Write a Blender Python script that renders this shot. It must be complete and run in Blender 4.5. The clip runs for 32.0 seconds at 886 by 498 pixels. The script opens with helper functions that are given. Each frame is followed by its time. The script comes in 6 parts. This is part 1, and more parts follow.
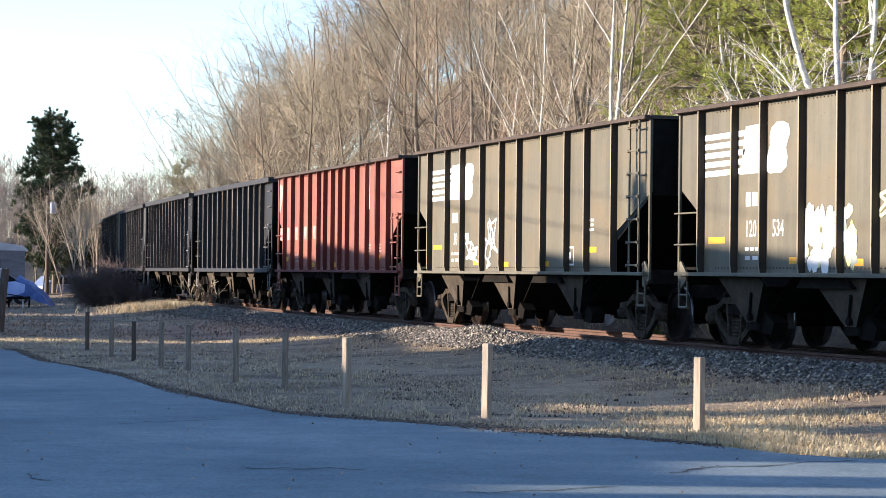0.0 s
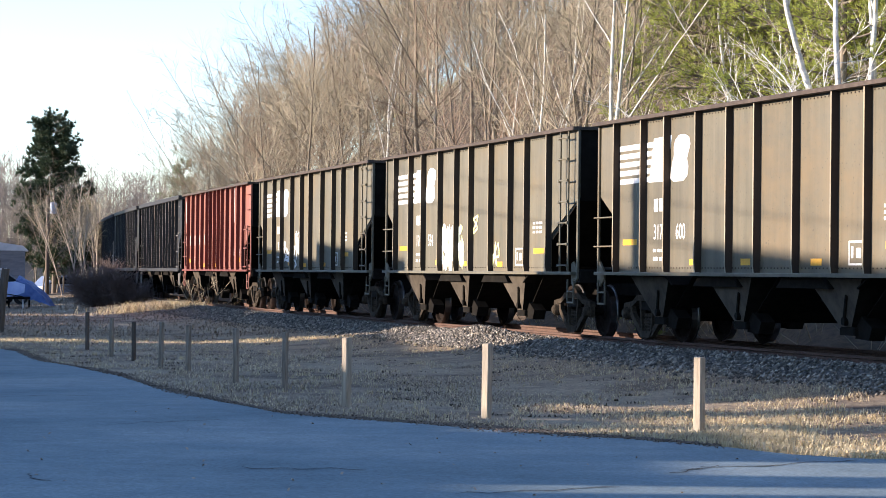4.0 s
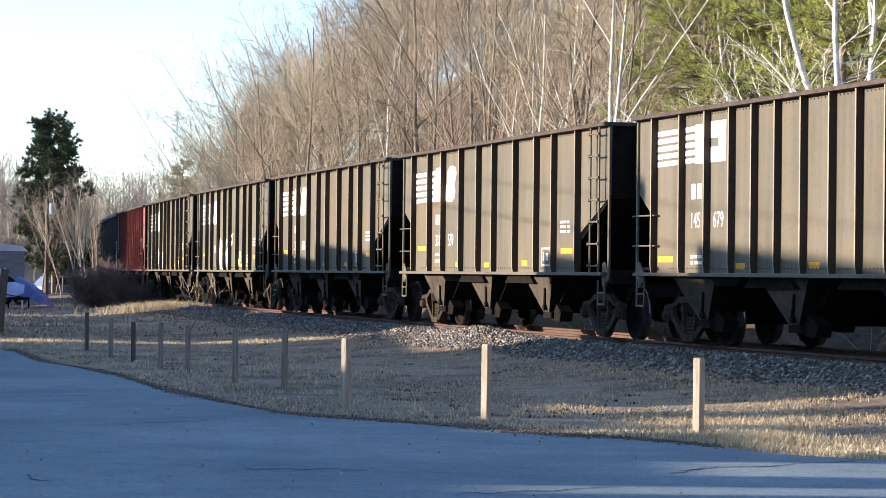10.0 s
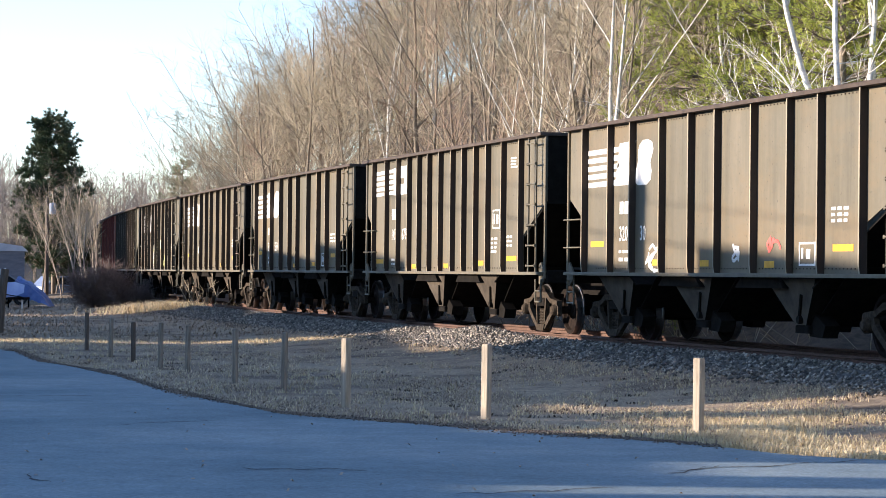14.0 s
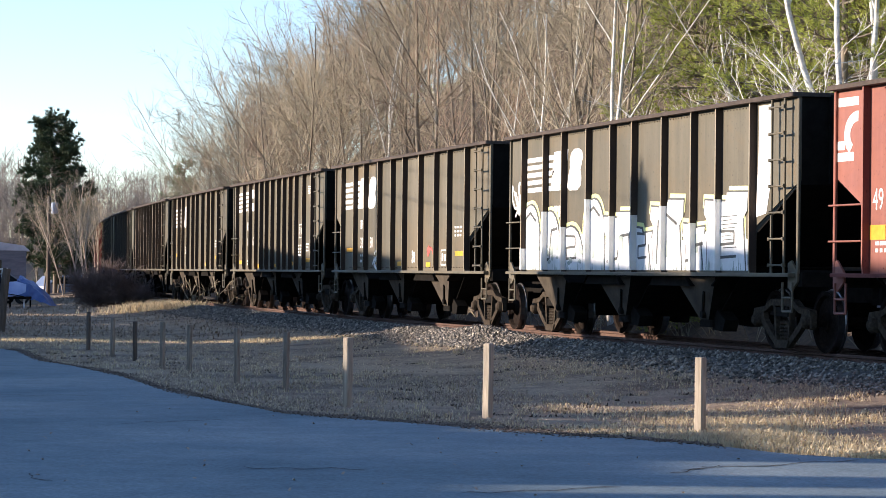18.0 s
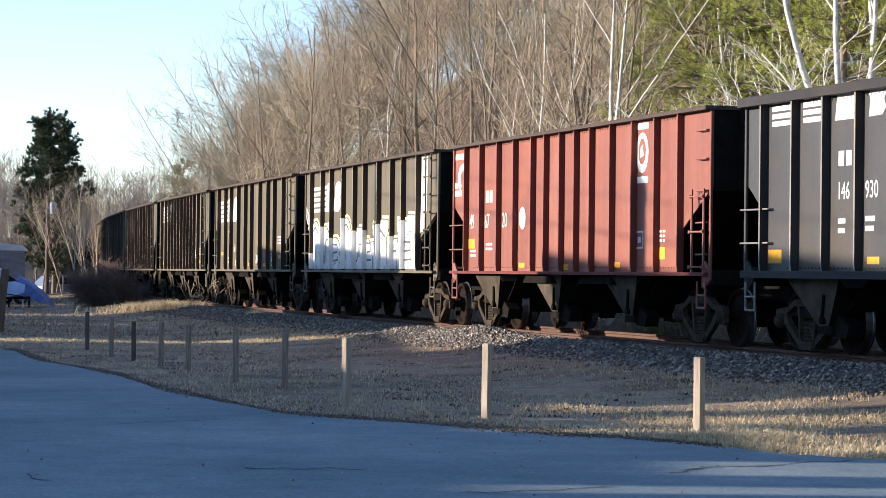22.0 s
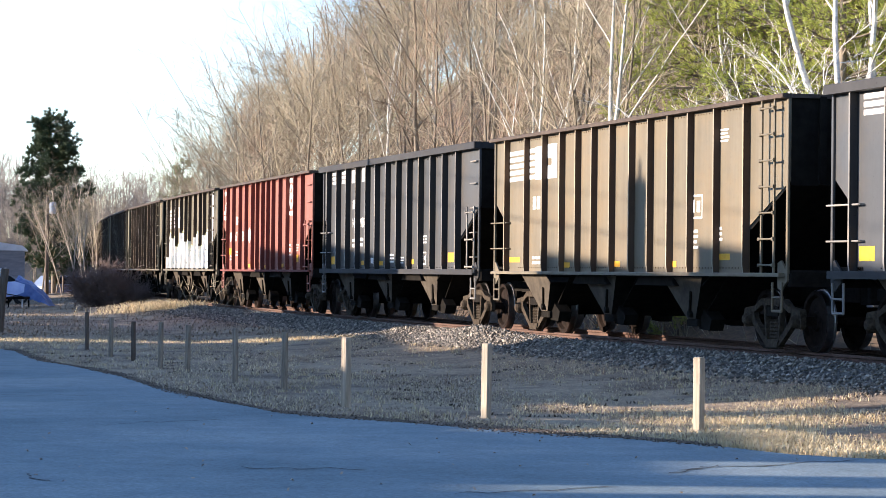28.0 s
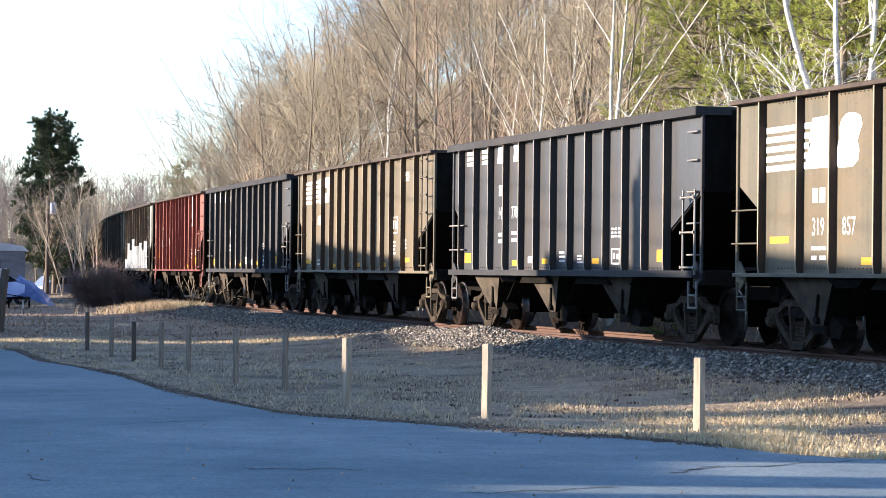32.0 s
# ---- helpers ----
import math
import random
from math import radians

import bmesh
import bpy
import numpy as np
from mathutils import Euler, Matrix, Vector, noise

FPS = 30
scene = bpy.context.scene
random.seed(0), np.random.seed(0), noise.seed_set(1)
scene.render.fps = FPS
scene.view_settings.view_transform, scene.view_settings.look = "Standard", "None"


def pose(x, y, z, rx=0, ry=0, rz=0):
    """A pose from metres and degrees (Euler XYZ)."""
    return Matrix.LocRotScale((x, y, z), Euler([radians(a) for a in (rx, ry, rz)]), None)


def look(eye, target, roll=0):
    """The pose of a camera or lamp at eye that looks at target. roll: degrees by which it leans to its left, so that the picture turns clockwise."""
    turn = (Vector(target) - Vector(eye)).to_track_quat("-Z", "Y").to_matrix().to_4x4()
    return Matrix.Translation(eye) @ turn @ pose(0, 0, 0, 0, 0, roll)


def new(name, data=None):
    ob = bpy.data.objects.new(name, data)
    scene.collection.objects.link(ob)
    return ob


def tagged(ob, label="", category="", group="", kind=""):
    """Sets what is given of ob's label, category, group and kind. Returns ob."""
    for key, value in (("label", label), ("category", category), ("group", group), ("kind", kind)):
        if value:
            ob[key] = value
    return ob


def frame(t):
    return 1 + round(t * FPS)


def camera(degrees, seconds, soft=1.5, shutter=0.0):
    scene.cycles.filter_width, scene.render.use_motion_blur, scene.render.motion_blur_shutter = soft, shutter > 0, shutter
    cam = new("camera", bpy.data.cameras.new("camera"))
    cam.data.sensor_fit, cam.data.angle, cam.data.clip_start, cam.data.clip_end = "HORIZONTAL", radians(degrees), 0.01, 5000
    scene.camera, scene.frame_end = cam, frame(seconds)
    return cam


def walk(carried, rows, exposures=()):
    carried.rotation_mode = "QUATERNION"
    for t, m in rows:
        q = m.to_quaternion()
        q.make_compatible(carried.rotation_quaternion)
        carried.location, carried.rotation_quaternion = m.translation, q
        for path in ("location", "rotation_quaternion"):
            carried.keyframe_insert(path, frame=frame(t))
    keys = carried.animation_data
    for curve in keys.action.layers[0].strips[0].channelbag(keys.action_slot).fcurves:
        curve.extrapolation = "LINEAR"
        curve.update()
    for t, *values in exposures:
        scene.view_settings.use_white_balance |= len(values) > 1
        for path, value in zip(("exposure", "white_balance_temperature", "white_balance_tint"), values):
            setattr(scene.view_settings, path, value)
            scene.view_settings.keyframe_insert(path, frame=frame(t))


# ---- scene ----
cam = camera(19.77, 32.0, soft=0.75)
EYE_Z = 1.6
SHAKE = [(0, 1, -1), (3.5, 1, -1), (5.5, 1, 0), (7, 1, 0), (7.6, 0, 0), (10, 0, 0), (10.5, 1, 0), (11.3, 1, 0), (12, 0, 0), (14, 0, 0), (14.6, 1, 0),
         (16.5, 3, 0), (17.2, 3, -1), (18.2, 3, -1), (19, 3, 1.5), (20, 3, 1.5), (21, 3, -1), (21.8, 1.3, -1), (23, 0, -1), (25, 0, -1), (27.5, 1, -1),
         (28.2, 0, -1), (30, 0, -1), (30.6, 0.5, 0), (31.2, 1, -1), (32, 1, -0.5)]
SWAY = math.degrees(1 / 4500)


def camera_pose(dx, dy):
    return pose(0, 0, EYE_Z, 90 + 0.5625 + dy * SWAY, 0, dx * SWAY) @ pose(0, 0, 0, 0, 0, 0.61)


walk(cam, [(t, camera_pose(dx - 0.8, dy + 0.5)) for t, dx, dy in SHAKE],
     exposures=[(t, 1.41 + e, 6200, 19) for t, e in ((0, 0), (13, 0), (16.5, -0.1), (19, -0.42), (21, -0.42), (23, -0.1), (25, 0.09), (28, 0.2), (32, 0.22))])

# ---- world and sun ----
SUN_EL, SUN_AZ = 11.0, 0.0          # degrees up, degrees from -x towards +y
world = bpy.data.worlds.new("world")
scene.world = world
world.use_nodes = True
wn = world.node_tree.nodes
wl = world.node_tree.links
sky = wn.new("ShaderNodeTexSky")
sky.sky_type, sky.sun_disc = "NISHITA", False
sky.sun_elevation, sky.sun_rotation = radians(SUN_EL), radians(-90 + SUN_AZ)
sky.air_density, sky.dust_density, sky.ozone_density = 0.8, 0.1, 2.0
wl.new(sky.outputs[0], wn["Background"].inputs[0])
wn["Background"].inputs[1].default_value = 0.153
sun = new("sun", bpy.data.lights.new("sun", "SUN"))
sun.data.energy, sun.data.angle, sun.data.color = 5.0, radians(0.55), (1.0, 0.86, 0.67)
sun_from = Vector((-math.cos(radians(SUN_AZ)), math.sin(radians(SUN_AZ)), math.tan(radians(SUN_EL))))
sun.matrix_world = look(sun_from * 50, (0, 0, 0))


# ---- materials ----
def shader(name, rough=0.8, metal=0.0):
    m = bpy.data.materials.new(name)
    m.use_nodes = True
    b = m.node_tree.nodes["Principled BSDF"]
    b.inputs["Roughness"].default_value, b.inputs["Metallic"].default_value = rough, metal
    b.inputs["Specular IOR Level"].default_value = 0.3
    return m, m.node_tree, b


def noise_node(nt, scale, stretch=(1, 1, 1), detail=4, rough=0.6, world_space=False):
    co = nt.nodes.new("ShaderNodeNewGeometry" if world_space else "ShaderNodeTexCoord")
    mp = nt.nodes.new("ShaderNodeMapping")
    mp.inputs["Scale"].default_value = stretch
    nt.links.new(co.outputs["Position" if world_space else "Object"], mp.inputs[0])
    if not world_space:
        info = nt.nodes.new("ShaderNodeObjectInfo")
        mul = nt.nodes.new("ShaderNodeMath")
        mul.operation = "MULTIPLY"
        mul.inputs[1].default_value = 37
        nt.links.new(info.outputs["Random"], mul.inputs[0])
        nt.links.new(mul.outputs[0], mp.inputs["Location"])
    n = nt.nodes.new("ShaderNodeTexNoise")
    n.inputs["Scale"].default_value, n.inputs["Detail"].default_value = scale, detail
    n.inputs["Roughness"].default_value = rough
    nt.links.new(mp.outputs[0], n.inputs[0])
    return n.outputs["Fac"]


def ramp(nt, fac, stops):
    r = nt.nodes.new("ShaderNodeValToRGB")
    e = r.color_ramp.elements
    while len(e) < len(stops):
        e.new(0.5)
    for el, (p, c) in zip(e, stops):
        el.position, el.color = p, (*c, 1)
    nt.links.new(fac, r.inputs[0])
    return r.outputs[0]


def mix(nt, a, b, fac, how="MIX"):
    m = nt.nodes.new("ShaderNodeMix")
    m.data_type, m.blend_type = "RGBA", how
    for sock, v in ((m.inputs[0], fac), (m.inputs[6], a), (m.inputs[7], b)):
        if isinstance(v, (int, float)):
            sock.default_value = v
        elif isinstance(v, tuple):
            sock.default_value = (*v, 1)
        else:
            nt.links.new(v, sock)
    return m.outputs[2]


def bump(nt, b, height, strength=0.3, dist=0.02):
    n = nt.nodes.new("ShaderNodeBump")
    n.inputs["Strength"].default_value, n.inputs["Distance"].default_value = strength, dist
    nt.links.new(height, n.inputs["Height"])
    nt.links.new(n.outputs[0], b.inputs["Normal"])


def tone(c, k):
    return tuple(min(1, v * k) for v in c)


def car_paint(name, base, worn, rough=0.6, streak=0.5):
    """Weathered car paint: vertical streaks, blotches and fine grime."""
    m, nt, b = shader(name, rough)
    big = noise_node(nt, 0.5, (1, 1, 0.6), 5)
    fine = noise_node(nt, 9, (1, 1, 1), 5, 0.7)
    run = noise_node(nt, 3.2, (1, 1, 0.06), 4, 0.7)
    c = ramp(nt, big, [(0.3, tone(base, 0.78)), (0.55, base), (0.75, worn)])
    c = mix(nt, c, ramp(nt, run, [(0.38, tone(base, 0.55)), (0.6, tone(worn, 1.08))]), streak * 0.3)
    c = mix(nt, c, ramp(nt, fine, [(0.3, (0.62, 0.6, 0.58)), (0.65, (1, 1, 1))]), 0.25, "MULTIPLY")
    rust = noise_node(nt, 0.33, (1, 1, 1.6), 7, 0.72)
    c = mix(nt, c, tuple(v * w for v, w in zip(worn, (1.0, 0.83, 0.63))), ramp(nt, rust, [(0.48, (0, 0, 0)), (0.7, (0.75, 0.75, 0.75))]))
    spots = noise_node(nt, 24, (1, 1, 1), 3, 0.5)
    c = mix(nt, c, tone(base, 0.35), ramp(nt, spots, [(0.66, (0, 0, 0)), (0.72, (0.7, 0.7, 0.7))]))
    nt.links.new(c, b.inputs["Base Color"])
    bump(nt, b, noise_node(nt, 1.6, (1, 1, 0.6), 2), 0.35, 0.04)
    return m


def plain(name, c1, c2, scale=6, rough=0.8, metal=0.0, stretch=(1, 1, 1), relief=0.3, world_space=False, dist=0.01, gloss=0.3):
    m, nt, b = shader(name, rough, metal)
    b.inputs["Specular IOR Level"].default_value = gloss
    n = noise_node(nt, scale, stretch, 6, 0.65, world_space)
    n2 = noise_node(nt, scale * 0.13, stretch, 3, 0.6, world_space)
    c = ramp(nt, n, [(0.3, c1), (0.7, c2)])
    c = mix(nt, c, ramp(nt, n2, [(0.3, (0.72, 0.72, 0.72)), (0.7, (1.1, 1.1, 1.1))]), 0.8, "MULTIPLY")
    nt.links.new(c, b.inputs["Base Color"])
    if relief:
        bump(nt, b, n, relief, dist)
    return m


BROWN = car_paint("weathered_brown_black_paint", (0.11, 0.098, 0.066), (0.154, 0.132, 0.09), streak=0.9)
OLIVE = car_paint("weathered_grey_olive_paint", (0.114, 0.105, 0.073), (0.155, 0.14, 0.098), streak=0.9)
TAN = car_paint("dusty_brown_paint", (0.132, 0.111, 0.073), (0.17, 0.143, 0.097), streak=0.8)
RED = car_paint("oxide_red_paint", (0.235, 0.084, 0.06), (0.295, 0.122, 0.092), streak=0.6)
BLACK = car_paint("dark_grey_black_paint", (0.062, 0.064, 0.066), (0.084, 0.084, 0.085), 0.42, 0.4)
INKY = car_paint("near_black_paint", (0.054, 0.056, 0.057), (0.073, 0.073, 0.072), 0.5, 0.4)
SOOT = car_paint("sooty_black_paint", (0.016, 0.017, 0.019), (0.026, 0.026, 0.027), 0.5, 0.3)
# side posts darker than the panels: shade of their flanks put into paint
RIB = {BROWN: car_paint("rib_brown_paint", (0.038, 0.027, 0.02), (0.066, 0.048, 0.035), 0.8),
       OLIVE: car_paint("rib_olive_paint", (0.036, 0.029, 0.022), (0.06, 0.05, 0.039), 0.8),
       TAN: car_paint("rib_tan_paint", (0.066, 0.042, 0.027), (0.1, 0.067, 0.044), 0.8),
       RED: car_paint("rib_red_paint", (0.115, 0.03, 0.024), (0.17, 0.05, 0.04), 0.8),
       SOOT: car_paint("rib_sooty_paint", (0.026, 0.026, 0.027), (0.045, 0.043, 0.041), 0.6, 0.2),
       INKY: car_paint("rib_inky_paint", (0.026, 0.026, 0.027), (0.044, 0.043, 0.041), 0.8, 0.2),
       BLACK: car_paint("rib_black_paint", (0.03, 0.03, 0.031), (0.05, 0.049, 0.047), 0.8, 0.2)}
# outer edges of the posts: sunlight on them put into a paler paint
DUSTY_LIT = car_paint("dusty_lit_rib_edge_paint", (0.2, 0.192, 0.177), (0.3, 0.283, 0.255), 0.7)
PALE_LIT = car_paint("pale_lit_rib_edge_paint", (0.25, 0.218, 0.155), (0.35, 0.305, 0.225), 0.7)
EDGE = {BROWN: PALE_LIT, OLIVE: PALE_LIT, TAN: PALE_LIT, RED: RED, SOOT: DUSTY_LIT, INKY: DUSTY_LIT, BLACK: DUSTY_LIT}
CHORD = plain("rusty_dark_top_rail_steel", (0.04, 0.03, 0.024), (0.09, 0.066, 0.05), 7, 0.85)
# near-black steels: grime plus the shade under and between cars, put into colour
UNDER = plain("grimy_shaded_underframe_steel", (0.008, 0.007, 0.006), (0.02, 0.017, 0.014), 8, 0.9, gloss=0.06)
GRIME_SHADE = plain("grimy_shaded_car_steel", (0.007, 0.006, 0.005), (0.017, 0.015, 0.012), 5, 0.9, gloss=0.06)
CHUTE = plain("dusty_hopper_bay_steel", (0.045, 0.038, 0.03), (0.1, 0.083, 0.062), 3, 0.9, gloss=0.05)
TRUCK = plain("dusty_cast_steel", (0.024, 0.019, 0.0145), (0.085, 0.067, 0.048), 14, 0.85, gloss=0.04)
WHEEL = plain("rusty_wheel_steel", (0.008, 0.006, 0.005), (0.026, 0.018, 0.014), 12, 0.85, 0.0, gloss=0.06)
TREAD = plain("polished_tread_steel", (0.35, 0.34, 0.33), (0.5, 0.49, 0.47), 20, 0.3, 1.0, relief=0.05)
RAILM = plain("rusty_rail_steel", (0.06, 0.033, 0.024), (0.14, 0.08, 0.055), 20, 0.8, 0.1)
TIE = plain("creosoted_tie_wood", (0.035, 0.028, 0.022), (0.09, 0.075, 0.06), 5, 0.95, stretch=(1, 8, 8))
WHITE = plain("chalky_white_marking_paint", (0.62, 0.6, 0.55), (0.82, 0.81, 0.77), 7, 0.7, relief=0.05)
FADED = plain("faded_white_marking_paint", (0.3, 0.17, 0.14), (0.5, 0.36, 0.32), 5, 0.7, relief=0.05)
YELLOW = plain("yellow_reflective_sheet", (0.58, 0.28, 0.02), (0.74, 0.4, 0.035), 9, 0.5, relief=0.05)
GRAF_W = plain("white_silver_spray_paint", (0.68, 0.68, 0.64), (0.86, 0.86, 0.84), 3, 0.6, relief=0.05)
GRAF_K = plain("dark_grey_spray_paint", (0.06, 0.065, 0.06), (0.12, 0.12, 0.11), 6, 0.6, relief=0.05)
GRAF_Y = plain("pale_yellow_spray_paint", (0.72, 0.74, 0.25), (0.85, 0.85, 0.45), 3, 0.6, relief=0.05)
GRAF_G = plain("grey_green_spray_paint", (0.3, 0.36, 0.3), (0.45, 0.5, 0.44), 4, 0.6, relief=0.05)
DECALRED = plain("red_marking_paint", (0.5, 0.08, 0.06), (0.6, 0.12, 0.1), 7, 0.7, relief=0.05)
STONE, STONE_NT, STONE_B = shader("grey_ballast_stone", 0.95)
stone_tone = ramp(STONE_NT, STONE_NT.nodes.new("ShaderNodeNewGeometry").outputs["Random Per Island"], [(0.0, (0.075, 0.07, 0.063)), (0.45, (0.2, 0.183, 0.157)), (0.8, (0.34, 0.307, 0.257)), (1.0, (0.58, 0.52, 0.43))])
stone_tone = mix(STONE_NT, stone_tone, ramp(STONE_NT, noise_node(STONE_NT, 14, world_space=True), [(0.3, (0.55, 0.54, 0.52)), (0.7, (1.15, 1.12, 1.08))]), 0.8, "MULTIPLY")
STONE_NT.links.new(stone_tone, STONE_B.inputs["Base Color"])
bump(STONE_NT, STONE_B, noise_node(STONE_NT, 40, world_space=True), 0.4, 0.01)
BARK = plain("grey_brown_bark", (0.15, 0.122, 0.09), (0.29, 0.245, 0.185), 4, 0.95, stretch=(4, 4, 1), world_space=True, dist=0.02)
TWIG = plain("tan_brown_twigs", (0.255, 0.215, 0.145), (0.43, 0.37, 0.265), 0.9, 0.95, world_space=True, relief=0)
TWIG_R = plain("reddish_brown_twigs", (0.235, 0.165, 0.115), (0.39, 0.29, 0.21), 0.9, 0.95, world_space=True, relief=0)
TANBARK = plain("tan_sapling_bark", (0.36, 0.3, 0.235), (0.62, 0.53, 0.42), 4, 0.9, stretch=(4, 4, 1), world_space=True)
TWIG_F = plain("grey_brown_twigs", (0.15, 0.128, 0.112), (0.27, 0.235, 0.205), 0.9, 0.95, world_space=True, relief=0)
BIRCH = plain("white_birch_bark", (0.5, 0.47, 0.41), (0.82, 0.8, 0.74), 3, 0.8, stretch=(1, 1, 5), world_space=True)
NEEDLE = plain("yellow_green_pine_needles", (0.21, 0.255, 0.048), (0.54, 0.575, 0.155), 1.1, 0.7, world_space=True, relief=0)
NEEDLE_G = plain("grey_green_pine_needles", (0.11, 0.14, 0.07), (0.26, 0.3, 0.16), 0.9, 0.7, world_space=True, relief=0)
NEEDLE_D = plain("dark_green_pine_needles", (0.03, 0.055, 0.027), (0.085, 0.115, 0.058), 0.9, 0.7, world_space=True, relief=0)


def let_through(m, share=0.4):
    """Thin foliage: part of the light comes through it."""
    nt = m.node_tree
    b = nt.nodes["Principled BSDF"]
    tr = nt.nodes.new("ShaderNodeBsdfTranslucent")
    nt.links.new(b.inputs["Base Color"].links[0].from_socket, tr.inputs[0])
    mx = nt.nodes.new("ShaderNodeMixShader")
    mx.inputs[0].default_value = share
    nt.links.new(b.outputs[0], mx.inputs[1])
    nt.links.new(tr.outputs[0], mx.inputs[2])
    nt.links.new(mx.outputs[0], nt.nodes["Material Output"].inputs[0])


let_through(NEEDLE)
BUSH = plain("purplish_brown_brush_twigs", (0.125, 0.092, 0.082), (0.215, 0.158, 0.14), 2.5, 0.95, world_space=True, relief=0)
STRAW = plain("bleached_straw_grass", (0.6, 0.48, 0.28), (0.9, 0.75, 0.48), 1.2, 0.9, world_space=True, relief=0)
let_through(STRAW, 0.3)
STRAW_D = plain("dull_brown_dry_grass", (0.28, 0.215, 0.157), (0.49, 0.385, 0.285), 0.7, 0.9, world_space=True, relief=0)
POSTWOOD = plain("weathered_post_wood", (0.3, 0.245, 0.175), (0.54, 0.46, 0.35), 6, 0.9, stretch=(6, 6, 0.5))
# darker copy of the post wood for posts standing in shade
SHADEWOOD = plain("shaded_post_wood", (0.17, 0.135, 0.1), (0.38, 0.315, 0.24), 6, 0.9, stretch=(6, 6, 0.5))
GREYWOOD = plain("grey_pole_wood", (0.075, 0.058, 0.045), (0.17, 0.135, 0.105), 5, 0.95, stretch=(5, 5, 0.5))
SIDING = plain("pale_grey_metal_siding", (0.33, 0.38, 0.45), (0.45, 0.5, 0.57), 2, 0.6, relief=0.1)
# wall siding darker than the roof's: the wall's shade put into colour
SIDING_SHADE = plain("shaded_grey_blue_siding", (0.12, 0.14, 0.175), (0.19, 0.21, 0.25), 2, 0.7, stretch=(1, 1, 4), relief=0.1)
HOUSEWALL = plain("cream_clapboard_paint", (0.55, 0.52, 0.45), (0.68, 0.65, 0.57), 2, 0.7)
ROOFM = plain("grey_roof_shingles", (0.1, 0.095, 0.09), (0.2, 0.19, 0.18), 8, 0.95)
BRICKM = plain("red_brick_masonry", (0.25, 0.1, 0.07), (0.4, 0.2, 0.14), 9, 0.9)
TARP = plain("blue_tarpaulin_sheet", (0.06, 0.11, 0.32), (0.15, 0.24, 0.5), 3, 0.4)
TARP_W = plain("pale_blue_tarpaulin_sheet", (0.36, 0.44, 0.72), (0.5, 0.58, 0.82), 3, 0.5)
AUTO_B = plain("blue_car_paint", (0.2, 0.26, 0.38), (0.28, 0.34, 0.46), 2, 0.3, relief=0)
AUTO_W = plain("white_car_paint", (0.66, 0.67, 0.68), (0.76, 0.77, 0.78), 2, 0.35, relief=0)
GLASS = plain("dark_car_glass", (0.02, 0.022, 0.025), (0.03, 0.033, 0.036), 3, 0.08, relief=0)
AUTO_D = plain("dark_car_paint", (0.03, 0.03, 0.035), (0.05, 0.05, 0.055), 2, 0.3, relief=0)
RUBBER = plain("black_rubber", (0.02, 0.02, 0.02), (0.04, 0.04, 0.04), 10, 0.9)
WIRE = plain("black_cable", (0.03, 0.03, 0.03), (0.05, 0.05, 0.05), 5, 0.7)


def ground_material():
    m, nt, b = shader("dry_winter_turf_and_leaf_litter", 0.95)
    a = noise_node(nt, 0.5, (0.6, 1, 1), 7, 0.7, True)
    f = noise_node(nt, 14, (1, 1, 1), 6, 0.75, True)
    c = ramp(nt, a, [(0.32, (0.09, 0.064, 0.048)), (0.45, (0.275, 0.213, 0.15)), (0.58, (0.4, 0.32, 0.22)), (0.72, (0.135, 0.098, 0.07))])
    c = mix(nt, c, ramp(nt, f, [(0.32, (0.3, 0.28, 0.26)), (0.66, (1.4, 1.35, 1.26))]), 0.8, "MULTIPLY")
    nt.links.new(c, b.inputs["Base Color"])
    bump(nt, b, f, 0.6, 0.03)
    return m


def asphalt_material():
    m, nt, b = shader("worn_grey_asphalt", 0.9)
    a = noise_node(nt, 0.28, (1, 1, 1), 5, 0.6, True)
    f = noise_node(nt, 26, (1, 1, 1), 5, 0.8, True)
    s = noise_node(nt, 2.5, (1, 1, 1), 6, 0.7, True)
    c = ramp(nt, a, [(0.34, (0.138, 0.2, 0.222)), (0.5, (0.192, 0.256, 0.277)), (0.66, (0.25, 0.31, 0.322))])
    c = mix(nt, c, ramp(nt, f, [(0.32, (0.55, 0.55, 0.55)), (0.68, (1.3, 1.3, 1.3))]), 0.8, "MULTIPLY")
    c = mix(nt, c, ramp(nt, s, [(0.35, (0.8, 0.8, 0.8)), (0.65, (1.08, 1.08, 1.08))]), 0.7, "MULTIPLY")
    nt.links.new(c, b.inputs["Base Color"])
    bump(nt, b, f, 0.5, 0.006)
    return m


GRIT = plain("dark_ballast_grit", (0.04, 0.037, 0.033), (0.2, 0.182, 0.155), 14, 0.95, world_space=True)
# leaf litter, its brown darkened to hold the shade under the trees
LITTER = plain("brown_shaded_leaf_litter", (0.05, 0.035, 0.024), (0.15, 0.108, 0.072), 5, 0.95, world_space=True, relief=0)
GROUND, ASPHALT = ground_material(), asphalt_material()


